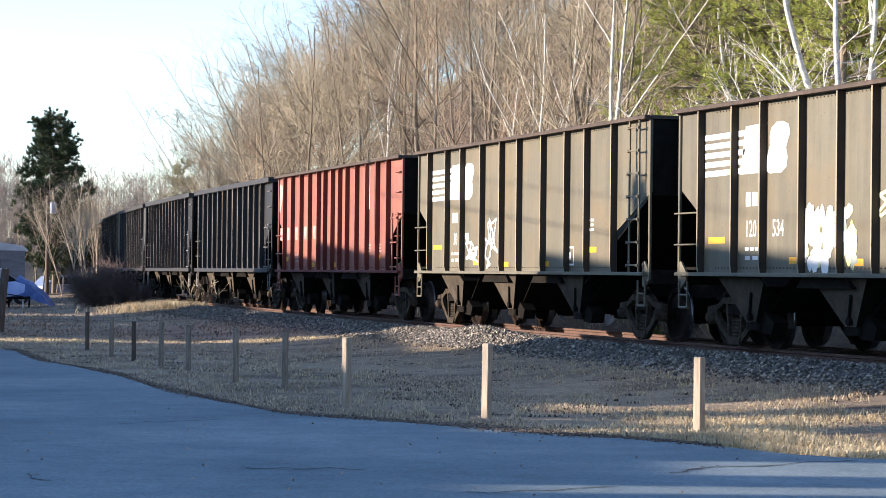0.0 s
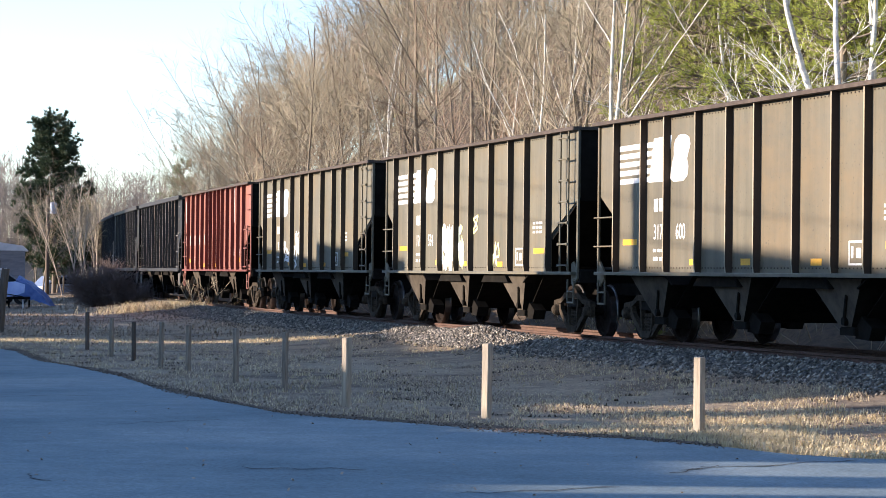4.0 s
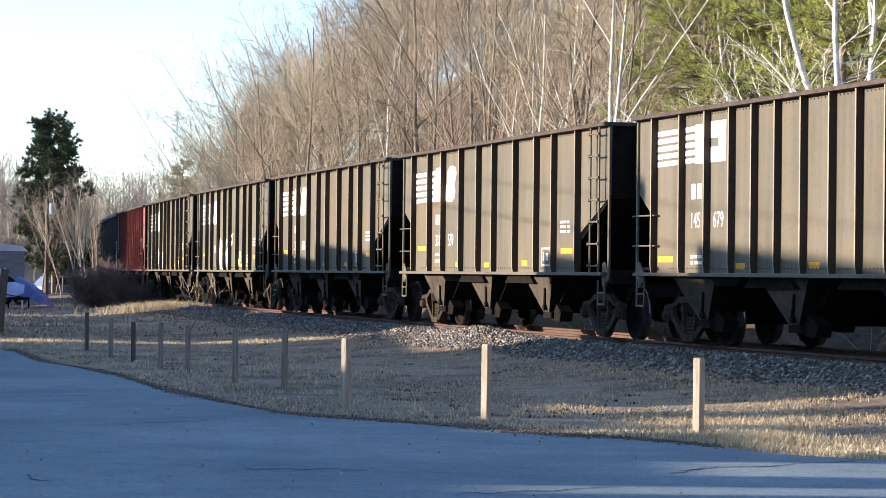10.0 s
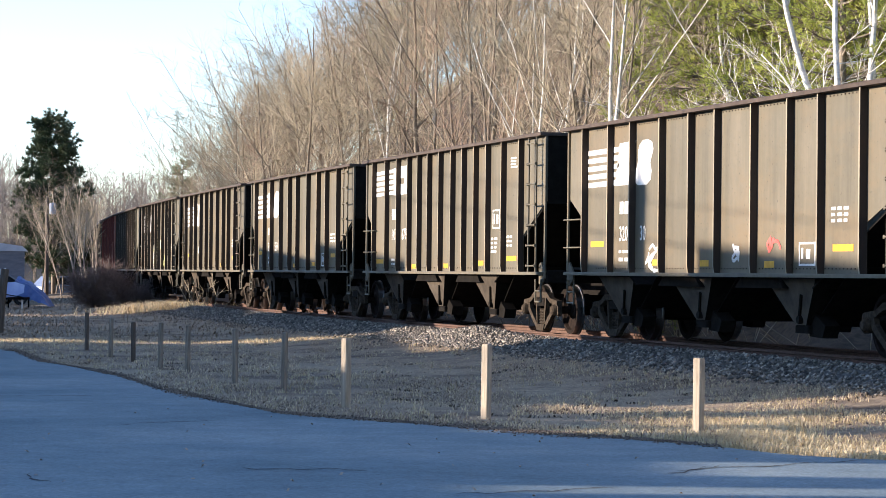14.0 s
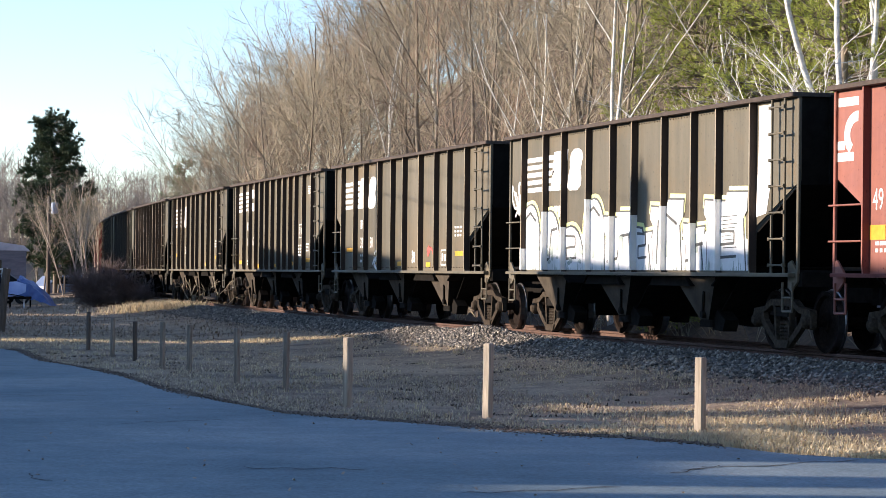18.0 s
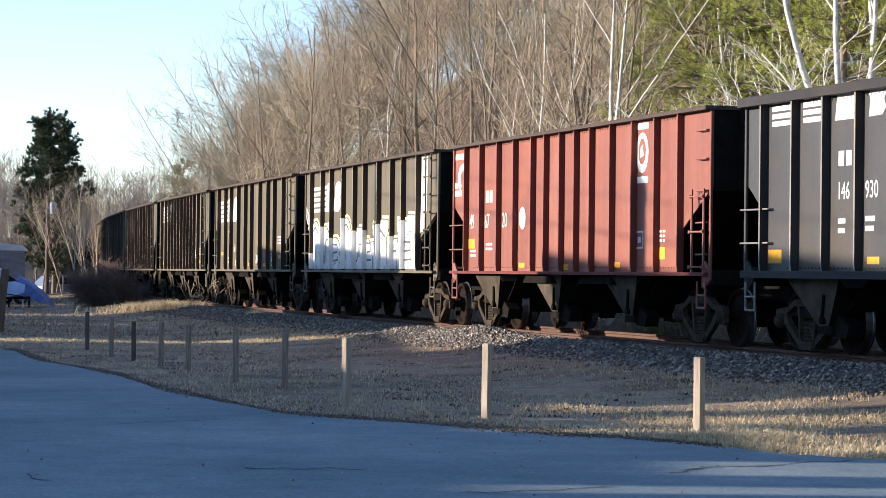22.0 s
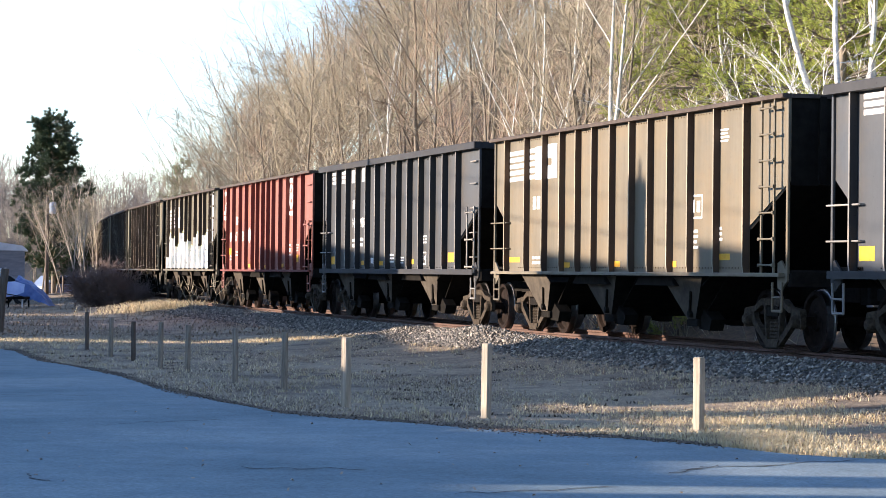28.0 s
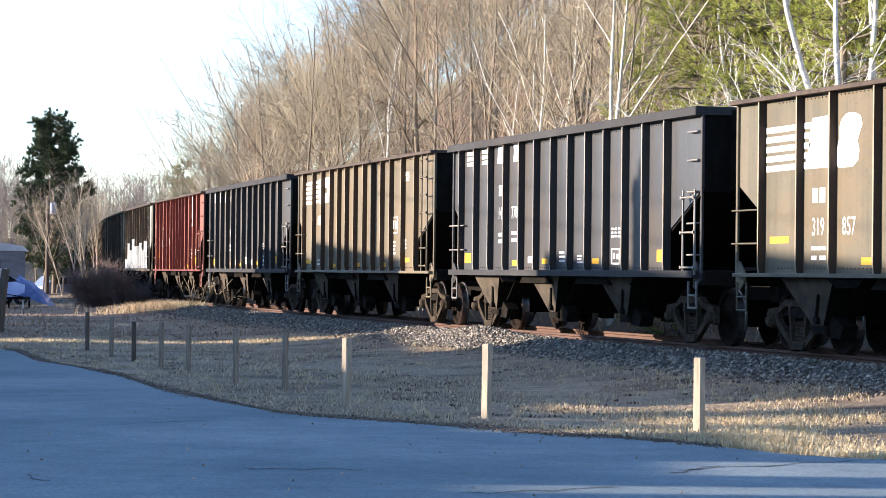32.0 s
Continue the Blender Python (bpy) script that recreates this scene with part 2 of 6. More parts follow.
# ---- geometry helpers ----
class Geo:
    """Collects faces of one part."""

    def __init__(self):
        self.v, self.f = [], []

    def add(self, vs, fs):
        n = len(self.v)
        self.v += [tuple(p) for p in vs]
        self.f += [tuple(i + n for i in q) for q in fs]
        return self

    def box(self, x, y, z, sx, sy, sz, chamfer=0.0):
        """A box by its centre and full sizes, its four long edges cut off by chamfer."""
        a, b, c = sx / 2, sy / 2, sz / 2
        if not chamfer:
            vs = [(x + i * a, y + j * b, z + k * c) for i in (-1, 1) for j in (-1, 1) for k in (-1, 1)]
            return self.add(vs, [(0, 1, 3, 2), (4, 6, 7, 5), (0, 4, 5, 1), (2, 3, 7, 6), (0, 2, 6, 4), (1, 5, 7, 3)])
        h = chamfer
        ring = [(-a + h, -b), (a - h, -b), (a, -b + h), (a, b - h), (a - h, b), (-a + h, b), (-a, b - h), (-a, -b + h)]
        top = [(px * (1 - h / a * 0.8), py * (1 - h / b * 0.8)) for px, py in ring]
        vs = [(x + px, y + py, z - c) for px, py in ring] + [(x + px, y + py, z + c - h) for px, py in ring] + [(x + px, y + py, z + c) for px, py in top]
        fs = [tuple(range(7, -1, -1)), tuple(range(16, 24))]
        for o in (0, 8):
            fs += [(o + i, o + (i + 1) % 8, o + 8 + (i + 1) % 8, o + 8 + i) for i in range(8)]
        return self.add(vs, fs)

    def plate(self, pts, off):
        """A flat polygon of 3D points made thick by the vector off."""
        n = len(pts)
        vs = [Vector(p) for p in pts] + [Vector(p) + Vector(off) for p in pts]
        fs = [tuple(range(n)), tuple(range(2 * n - 1, n - 1, -1))] + [(i, n + i, n + (i + 1) % n, (i + 1) % n) for i in range(n)]
        return self.add(vs, fs)

    def tube(self, p0, p1, r0, r1=None, n=6, caps=True):
        p0, p1 = Vector(p0), Vector(p1)
        r1 = r0 if r1 is None else r1
        d = (p1 - p0).normalized()
        u = d.orthogonal().normalized()
        w = d.cross(u)
        vs = []
        for p, r in ((p0, r0), (p1, r1)):
            vs += [p + u * (r * math.cos(2 * math.pi * i / n)) + w * (r * math.sin(2 * math.pi * i / n)) for i in range(n)]
        fs = [(i, (i + 1) % n, n + (i + 1) % n, n + i) for i in range(n)]
        if caps:
            fs += [tuple(range(n - 1, -1, -1)), tuple(range(n, 2 * n))]
        return self.add(vs, fs)

    def path(self, pts, r, n=6):
        for a, b in zip(pts, pts[1:]):
            self.tube(a, b, r, r, n)
        return self

    def lathe(self, prof, centre, axis="y", n=20):
        """Turns a profile of (radius, along) about an axis through centre."""
        cx, cy, cz = centre
        vs = []
        for r, a in prof:
            for i in range(n):
                c, s = r * math.cos(2 * math.pi * i / n), r * math.sin(2 * math.pi * i / n)
                vs.append((cx + c, cy + a, cz + s) if axis == "y" else (cx + c, cy + s, cz + a) if axis == "z" else (cx + a, cy + c, cz + s))
        fs = []
        for k in range(len(prof) - 1):
            fs += [(k * n + i, k * n + (i + 1) % n, (k + 1) * n + (i + 1) % n, (k + 1) * n + i) for i in range(n)]
        fs += [tuple(range(n)), tuple(range(len(prof) * n - 1, (len(prof) - 1) * n - 1, -1))]
        return self.add(vs, fs)

    def mesh(self, name, material, smooth=False):
        me = bpy.data.meshes.new(name)
        me.from_pydata(self.v, [], self.f)
        for mat in (material if isinstance(material, (list, tuple)) else [material]):
            me.materials.append(mat)
        if smooth:
            me.polygons.foreach_set("use_smooth", [True] * len(me.polygons))
        me.update()
        return me


def fix_normals(me):
    bm = bmesh.new()
    bm.from_mesh(me)
    bmesh.ops.recalc_face_normals(bm, faces=bm.faces[:])
    bm.to_mesh(me)
    bm.free()
    return me


def part(name, data, parent, m=None, label=""):
    """Links a mesh as one part under its thing or part."""
    ob = new(name, data)
    ob.parent = parent
    if m is not None:
        ob.matrix_basis = m
    return tagged(ob, label=label)


def thing(name, data, m, label, category, group="", kind=""):
    ob = new(name, data)
    ob.matrix_basis = m
    return tagged(ob, label, category, group, kind)


# ---- the track's line ----
CURVE = [(-60, 0.001044), (0, 0.001044), (50, 0.001625), (100, 0.000576), (150, 0.0022), (460, 0.0022)]
LINE = {}


def lay_line():
    step = 0.5
    k = lambda s: float(np.interp(s, [c[0] for c in CURVE], [c[1] for c in CURVE]))
    for sign in (1, -1):
        x, y, h, s = 1.75, 53.31, 0.2751, 0.0
        LINE[0] = (x, y, h)
        for i in range(1, 860 if sign > 0 else 121):
            hm = h - sign * step / 2 * k(s)
            x, y = x - sign * math.sin(hm) * step, y + sign * math.cos(hm) * step
            s += sign * step
            h -= sign * step * k(s - sign * step / 2)
            LINE[round(s / step)] = (x, y, h)


lay_line()
LS = sorted(LINE)
LX, LY, LH = (np.array([LINE[i][j] for i in LS]) for j in range(3))
LS = np.array(LS) * 0.5
RAIL_Z = 0.495


def on_line(s, left=0.0):
    """The point beside the track's centre line, s metres along it, and the heading (radians left of +y)."""
    h = float(np.interp(s, LS, LH))
    return float(np.interp(s, LS, LX)) - math.cos(h) * left, float(np.interp(s, LS, LY)) - math.sin(h) * left, h


def beside(x, y):
    """How far right of the centre line the points lie (arrays)."""
    x, y = np.asarray(x, float), np.asarray(y, float)
    step = slice(0, None, 8)
    dx, dy = x[..., None] - LX[step], y[..., None] - LY[step]
    i = np.argmin(dx * dx + dy * dy, axis=-1)
    h = LH[step][i]
    return (x - LX[step][i]) * np.cos(h) + (y - LY[step][i]) * np.sin(h)


def ground_z(x, y):
    """Height of the land: flat by the road, a low bed under the track, a wooded hillside beyond it."""
    x, y = np.asarray(x, float), np.asarray(y, float)
    r = beside(x, y)
    bed = 0.24 * np.clip((5.2 - np.abs(r)) / 3.0, 0, 1)
    far = np.clip((r - 6) / 90, 0, 1)
    near_end = np.clip((y + 30) / 60, 0, 1)
    hill = (60 * far ** 0.85 + 7 * np.clip((r - 96) / 150, 0, 1)) * near_end * np.clip((420 - y) / 200, 0, 1)
    wav = 0.04 * np.sin(x * 0.9) * np.sin(y * 0.7) * np.clip((np.abs(r) - 5) / 3, 0, 1) * np.clip((r > 0) * 1.0, 0, 1)
    # unseen rise on the left, added to block light from the low sky
    sky_block = 11 * np.clip((-x - 60) / 60, 0, 1) * np.clip((220 - y) / 60, 0, 1)
    dip = -0.6 * np.exp(-((x + 28) ** 2 + (y - 192) ** 2) / 260)
    rise = 5.5 * np.clip((y - 228) / 60, 0, 1) * np.clip((np.abs(r) - 8) / 25, 0, 1) * np.clip((20 - x) / 40, 0, 1)
    return bed + hill + wav + sky_block + dip + rise


# ---- ground, road, track ----
def build_ground():
    xs = np.concatenate([np.arange(-900, -60, 60), np.arange(-60, 60, 1.6), np.arange(60, 220, 10), np.arange(220, 1000, 60)])
    ys = np.concatenate([np.arange(-300, -20, 40), np.arange(-20, 130, 1.6), np.arange(130, 420, 8), np.arange(420, 1500, 80)])
    gx, gy = np.meshgrid(xs, ys)
    gz = ground_z(gx, gy)
    w, h = len(xs), len(ys)
    v = np.stack([gx, gy, gz], -1).reshape(-1, 3)
    f = [(j * w + i, j * w + i + 1, (j + 1) * w + i + 1, (j + 1) * w + i) for j in range(h - 1) for i in range(w - 1)]
    me = bpy.data.meshes.new("ground")
    me.from_pydata(v.tolist(), [], f)
    me.materials.append(GROUND)
    me.materials.append(LITTER)
    # the darkened litter begins close behind the rails, for the train's shade there
    mid = beside((gx[:-1, :-1] + gx[1:, 1:]) / 2, (gy[:-1, :-1] + gy[1:, 1:]) / 2).ravel() > 2.6
    mid |= ((gy[:-1, :-1] + gy[1:, 1:]) / 2).ravel() > 215
    me.polygons.foreach_set("material_index", mid.astype(np.int32))
    me.polygons.foreach_set("use_smooth", [True] * len(f))
    tagged(new("ground", me), "dry winter grass and brown leaf litter rising to a wooded hill", "ground", kind="structure")


ROAD_EDGE = [(-60, 92), (-26, 78), (-16, 65), (-8.2, 49.1), (-6.88, 43.8), (-5.72, 40.74), (-4.86, 38.25), (-3.96, 34.82), (-3.57, 33.4), (-2.6, 30.67), (-1.77, 28.36), (-1.11, 27.6),
             (-0.48, 26.97), (0.11, 26.38), (0.68, 25.63), (1.22, 25.0), (1.75, 24.66), (2.24, 24.08), (2.7, 23.38), (3.12, 22.64), (3.56, 22.29), (3.87, 22.13), (5.2, 20.9), (7.5, 19.0), (14, 14.5), (30, 6)]


def build_road():
    g = Geo()
    pts = []
    for (x0, y0), (x1, y1) in zip(ROAD_EDGE, ROAD_EDGE[1:]):
        n = max(1, int(math.hypot(x1 - x0, y1 - y0) / 0.35)) if y0 < 60 else 4
        for i in range(n):
            t = i / n
            x, y = x0 + (x1 - x0) * t, y0 + (y1 - y0) * t
            pts.append((x, y + 0.1 * noise.noise((x * 1.3, y * 1.3, 3)) + 0.07 * noise.noise((x * 5, y * 5, 7))))
    low = [(x, -40) for x, _ in pts]
    v = [(x, y, 0.012) for x, y in pts] + [(x, y - 0.05, 0.03) for x, y in pts] + [(x, y, 0.03) for x, y in low]
    n = len(pts)
    f = []
    for i in range(n - 1):
        f += [(i, i + 1, n + i + 1, n + i)[::-1], (n + i, n + i + 1, 2 * n + i + 1, 2 * n + i)[::-1]]
    g.add(v, f)
    road = tagged(new("road", g.mesh("road", ASPHALT)), "worn grey asphalt road with fine cracks", "road", kind="structure")
    # cracks, each a shallow dark jagged seam
    seam = plain("crack_shadowed_tar", (0.02, 0.02, 0.02), (0.05, 0.05, 0.05), 9, 0.95)
    for k, (x0, y0, x1, y1) in enumerate([(-3.3, 26.0, -2.32, 26.9), (0.1, 18.1, 1.33, 18.9), (1.83, 20.2, 2.3, 21.2), (-6.2, 31.5, -4.4, 31.8),
                                          (1.9, 20.6, 3.6, 21.9), (-3.2, 19.6, -2.9, 18.8), (-1.6, 20.4, -0.6, 20.3)]):
        c = Geo()
        last = None
        m = 14
        for i in range(m + 1):
            t = i / m
            x = x0 + (x1 - x0) * t + 0.07 * noise.noise((t * 6, k * 3.1, 0))
            y = y0 + (y1 - y0) * t + 0.22 * noise.noise((t * 6, k * 3.1, 9))
            w = 0.03 * (0.5 + abs(noise.noise((t * 9, k, 5)))) * (1 if 0 < i < m else 0.2)
            cur = [(x, y - w, 0.0345), (x, y + w, 0.0345)]
            if last:
                c.add([last[0], cur[0], cur[1], last[1]], [(0, 1, 2, 3)])
            last = cur
        part("crack", c.mesh("crack", seam), road)
    return road


def build_track():
    track = thing("railway_track", None, Matrix.Identity(4), "rusty rails on dark wooden ties", "track", kind="structure")
    prof = [(-0.07, 0), (0.07, 0), (0.07, 0.012), (0.012, 0.035), (0.01, 0.125), (0.036, 0.14), (0.036, 0.17), (0.026, 0.178),
            (-0.026, 0.178), (-0.036, 0.17), (-0.036, 0.14), (-0.01, 0.125), (-0.012, 0.035), (-0.07, 0.012)]
    for side in (0.755, -0.755):
        g = Geo()
        ss = np.concatenate([np.arange(-55, 130, 2.5), np.arange(130, 420, 6)])
        n = len(prof)
        vs = []
        for s in ss:
            x, y, h = on_line(s, side)
            for px, pz in prof:
                vs.append((x - math.cos(h) * px, y - math.sin(h) * px, RAIL_Z - 0.178 + pz))
        fs = [(k * n + i, (k + 1) * n + i, (k + 1) * n + (i + 1) % n, k * n + (i + 1) % n) for k in range(len(ss) - 1) for i in range(n)]
        g.add(vs, fs)
        part("rail", fix_normals(g.mesh("rail", RAILM)), track)
    tie = Geo().box(0, 0, 0, 0.23, 2.6, 0.18, 0.02).mesh("tie", TIE)
    for i in range(270):
        x, y, h = on_line(-40 + i * 0.56)
        part("tie", tie, track, pose(x, y, RAIL_Z - 0.178 - 0.094, 0, 0, math.degrees(h) + 90 + random.uniform(-1, 1)))


def blobs(name, centres, sizes, mats, seed, flat=0.75):
    """Many small uneven stones in one mesh."""
    rng = np.random.default_rng(seed)
    ico = np.array([(1, 0, 0), (-1, 0, 0), (0, 1, 0), (0, -1, 0), (0.2, 0.2, 1), (-0.2, -0.1, -1)]) * 1.15
    fac = np.array([(0, 2, 4), (2, 1, 4), (1, 3, 4), (3, 0, 4), (2, 0, 5), (1, 2, 5), (3, 1, 5), (0, 3, 5)])
    n = len(centres)
    v = ico[None] * (1 + rng.uniform(-0.3, 0.3, (n, 6, 3))) * (sizes[:, None, None] / 2)
    v = v * rng.uniform(0.65, 1.2, (n, 1, 3))
    v[..., 2] *= flat
    v = (v + centres[:, None, :]).reshape(-1, 3)
    f = (fac[None] + (np.arange(n) * 6)[:, None, None]).reshape(-1, 3)
    me = bpy.data.meshes.new(name)
    me.vertices.add(len(v))
    me.vertices.foreach_set("co", v.ravel())
    me.loops.add(f.size)
    me.loops.foreach_set("vertex_index", f.ravel().astype(np.int32))
    me.polygons.add(len(f))
    me.polygons.foreach_set("loop_start", np.arange(0, f.size, 3, dtype=np.int32))
    for m in mats:
        me.materials.append(m)
    me.update(calc_edges=True)
    return me


def build_ballast():
    rng = np.random.default_rng(5)
    # solid bed under the loose stones
    prof = [(-3.1, 0.0), (-1.75, 0.31), (0.9, 0.31), (1.0, 0.39), (1.6, 0.37), (2.6, 0.1), (2.75, 0.0), (2.75, -0.2), (-3.1, -0.2)]
    g = Geo()
    ss = np.concatenate([np.arange(-55, 130, 3), np.arange(130, 420, 8)])
    vs = []
    for s in ss:
        for left, z in prof:
            x, y, _ = on_line(s, left)
            vs.append((x, y, z))
    n = len(prof)
    fs = [(k * n + i, (k + 1) * n + i, (k + 1) * n + (i + 1) % n, k * n + (i + 1) % n) for k in range(len(ss) - 1) for i in range(n)]
    g.add(vs, fs)
    bed = tagged(new("ballast_bed", fix_normals(g.mesh("ballast_bed", GRIT))), "crushed grey stone bed under the track", "ballast", kind="structure")
    n = 38000
    s = -36 + 92 * rng.random(n) ** 1.15
    left = 0.95 + 1.8 * rng.random(n) ** 1.15 + rng.normal(0, 0.1, n)
    extra = 2500
    s = np.concatenate([s, rng.uniform(-36, 70, extra)])
    left = np.concatenate([left, 2.6 + np.abs(rng.normal(0, 0.35, extra))])
    heap = 5000
    s = np.concatenate([s, rng.normal(-2.2, 1.5, heap)])
    left = np.concatenate([left, rng.normal(1.8, 0.36, heap)])
    h = np.interp(s, LS, LH)
    x = np.interp(s, LS, LX) - np.cos(h) * left
    y = np.interp(s, LS, LY) - np.sin(h) * left
    z = np.maximum(np.interp(left, [0.9, 1.0, 1.6, 2.6], [0.32, 0.39, 0.37, 0.1]), ground_z(x, y)) + rng.uniform(0, 0.035, len(s))
    z += 0.2 * np.exp(-((s + 2.2) / 2.0) ** 2 - ((left - 1.7) / 0.5) ** 2) * rng.uniform(0.5, 1, len(s))
    size = 0.024 + 0.05 * rng.random(len(s)) ** 1.7
    me = blobs("ballast_stones", np.stack([x, y, z], -1), size, [STONE], 6)
    tagged(new("ballast_stones", me), "loose crushed grey ballast stones along the rails", "ballast", kind="stuff")


def blades(name, x, y, z, height, lean, width, mats, seed, which=None):
    """Tufts of grass: one bent blade of three triangles each, joined."""
    rng = np.random.default_rng(seed)
    n = len(x)
    a = rng.uniform(0, 2 * np.pi, n)
    d = np.stack([np.cos(a), np.sin(a), np.zeros(n)], -1)
    side = np.stack([-np.sin(a), np.cos(a), np.zeros(n)], -1) * (width / 2)[:, None]
    base = np.stack([x, y, z], -1)
    up = np.array([0, 0, 1.0])
    mid = base + up * (height * 0.6)[:, None] + d * (lean * 0.35 * height)[:, None]
    tip = base + up * (height * np.clip(1.05 - lean * 0.4, 0.2, 1))[:, None] + d * (lean * height)[:, None]
    v = np.stack([base - side, base + side, mid + side * 0.8, mid - side * 0.8, tip], 1).reshape(-1, 3)
    o = np.arange(n) * 5
    f = np.concatenate([np.stack([o, o + 1, o + 2], -1), np.stack([o, o + 2, o + 3], -1), np.stack([o + 3, o + 2, o + 4], -1)])
    me = bpy.data.meshes.new(name)
    me.vertices.add(len(v))
    me.vertices.foreach_set("co", v.ravel())
    me.loops.add(f.size)
    me.loops.foreach_set("vertex_index", f.ravel().astype(np.int32))
    me.polygons.add(len(f))
    me.polygons.foreach_set("loop_start", np.arange(0, f.size, 3, dtype=np.int32))
    for m in mats:
        me.materials.append(m)
    if len(mats) > 1:
        pick = (rng.random(n) < 0.5).astype(np.int32) if which is None else which
        me.polygons.foreach_set("material_index", np.concatenate([pick] * 3).astype(np.int32))
    me.update(calc_edges=True)
    return me


def build_grass():
    rng = np.random.default_rng(11)
    n = 420000
    y = 21 + 49 * rng.random(n) ** 1.5
    x = rng.uniform(-0.2, 0.2, n) * y
    edge = np.interp(x, [p[0] for p in ROAD_EDGE], [p[1] for p in ROAD_EDGE])
    r = beside(x, y)
    patch = 0.5 * np.sin(x * 1.3 + 1.7 * np.sin(y * 0.45)) * np.sin(y * 0.8 + 1.1 * np.sin(x * 0.7)) + 0.2 * np.sin(x * 4.1 + y * 2.3) * np.sin(y * 3.3)
    keep = (y > edge + 0.05 + rng.exponential(0.12, n)) & (r < -2.5 - rng.exponential(0.3, n)) & (rng.random(n) < 0.52 + 1.2 * patch)
    x, y, patch = x[keep], y[keep], patch[keep]
    # pale straw gathered where sun falls: sunlight put into the blade colours
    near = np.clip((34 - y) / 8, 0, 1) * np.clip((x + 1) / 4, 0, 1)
    sun_strip = np.exp(-((y - 56.6) / 1.6) ** 2) * (x < 1)
    hgt = rng.uniform(0.018, 0.056, len(x)) * (1 + 1.1 * near + 0.6 * sun_strip) * (1 + 0.8 * patch)
    me = blades("dry_grass", x, y, ground_z(x, y) - 0.004, hgt, rng.uniform(0.7, 2.8, len(x)) * (1 - 0.5 * np.maximum(near, sun_strip)), rng.uniform(0.005, 0.011, len(x)) * (1 + 0.5 * near + 0.9 * sun_strip), [STRAW, STRAW_D], 12,
                (rng.random(len(x)) > 0.2 + 0.75 * np.maximum(near, sun_strip)).astype(np.int32))
    tagged(new("dry_grass", me), "short bleached dry winter grass", "grass", kind="stuff")
    n = 30000
    y = 60 + 80 * rng.random(n)
    x = rng.uniform(-0.185, 0.05, n) * y
    keep = (beside(x, y) < -3.0) & (y > np.interp(x, [p[0] for p in ROAD_EDGE], [p[1] for p in ROAD_EDGE]) + 0.2)
    x, y = x[keep], y[keep]
    me = blades("rough_grass", x, y, ground_z(x, y) - 0.004, rng.uniform(0.04, 0.12, len(x)), rng.uniform(0.4, 2.0, len(x)), rng.uniform(0.015, 0.035, len(x)), [STRAW_D, GROUND], 15)
    tagged(new("rough_grass", me), "rough brown dry grass and dead leaves", "grass", kind="stuff")
    # uneven tufts standing out of the turf
    n = 5200
    y = 21.5 + 36 * rng.random(n) ** 1.3
    x = rng.uniform(-0.19, 0.19, n) * y
    edge = np.interp(x, [p[0] for p in ROAD_EDGE], [p[1] for p in ROAD_EDGE])
    clump = np.sin(x * 2.1 + 1.3 * np.sin(y * 1.7)) * np.sin(y * 2.6 + np.sin(x * 1.9))
    keep = (y > edge + 0.1) & (beside(x, y) < -2.9) & (rng.random(n) < 0.5 + 0.7 * clump)
    x, y = x[keep], y[keep]
    k = 12
    bx = np.repeat(x, k) + rng.normal(0, 0.035, len(x) * k)
    by = np.repeat(y, k) + rng.normal(0, 0.035, len(x) * k)
    me = blades("grass_tufts", bx, by, ground_z(bx, by) - 0.004, rng.uniform(0.035, 0.1, len(bx)), rng.uniform(0.2, 1.5, len(bx)), rng.uniform(0.006, 0.012, len(bx)), [STRAW, STRAW_D], 17,
                (rng.random(len(bx)) < 0.35).astype(np.int32))
    tagged(new("grass_tufts", me), "upright tufts of bleached dry grass", "grass", kind="stuff")
    # low dark weeds and leaf scraps in the turf
    n = 420
    y = 24 + 40 * rng.random(n) ** 1.3
    x = rng.uniform(-0.18, 0.2, n) * y
    edge = np.interp(x, [p[0] for p in ROAD_EDGE], [p[1] for p in ROAD_EDGE])
    keep = (y > edge + 0.3) & (beside(x, y) < -3.2)
    x, y = x[keep], y[keep]
    k = 14
    bx = np.repeat(x, k) + rng.normal(0, 0.09, len(x) * k)
    by = np.repeat(y, k) + rng.normal(0, 0.05, len(x) * k)
    dark = plain("dark_dead_weeds", (0.06, 0.048, 0.036), (0.15, 0.115, 0.08), 3, 0.95, world_space=True, relief=0)
    me = blades("dead_weeds", bx, by, ground_z(bx, by), rng.uniform(0.015, 0.05, len(bx)), rng.uniform(0.3, 1.8, len(bx)), rng.uniform(0.01, 0.03, len(bx)), [dark], 13)
    tagged(new("dead_weeds", me), "small dark dead weeds in the turf", "weeds", kind="stuff")
    # dark rotten leaves drifted along the edge of the asphalt
    n = 9000
    x = rng.uniform(-8.5, 2.6, n)
    y = np.interp(x, [p[0] for p in ROAD_EDGE], [p[1] for p in ROAD_EDGE]) + rng.normal(0.08, 0.22, n) * (0.8 + 0.6 * np.sin(x * 2.3) * np.sin(x * 0.9 + 1))
    rot = plain("rotten_leaf_scraps", (0.1, 0.076, 0.058), (0.26, 0.195, 0.14), 5, 0.95, world_space=True, relief=0)
    me = blades("edge_litter", x, y, np.maximum(ground_z(x, y), 0.031), rng.uniform(0.008, 0.024, n), rng.uniform(1.2, 2.6, n), rng.uniform(0.012, 0.035, n), [rot], 18)
    tagged(new("edge_litter", me), "dark rotten leaves along the asphalt's edge", "leaves", kind="stuff")
    # dry leaves on the road
    n = 60
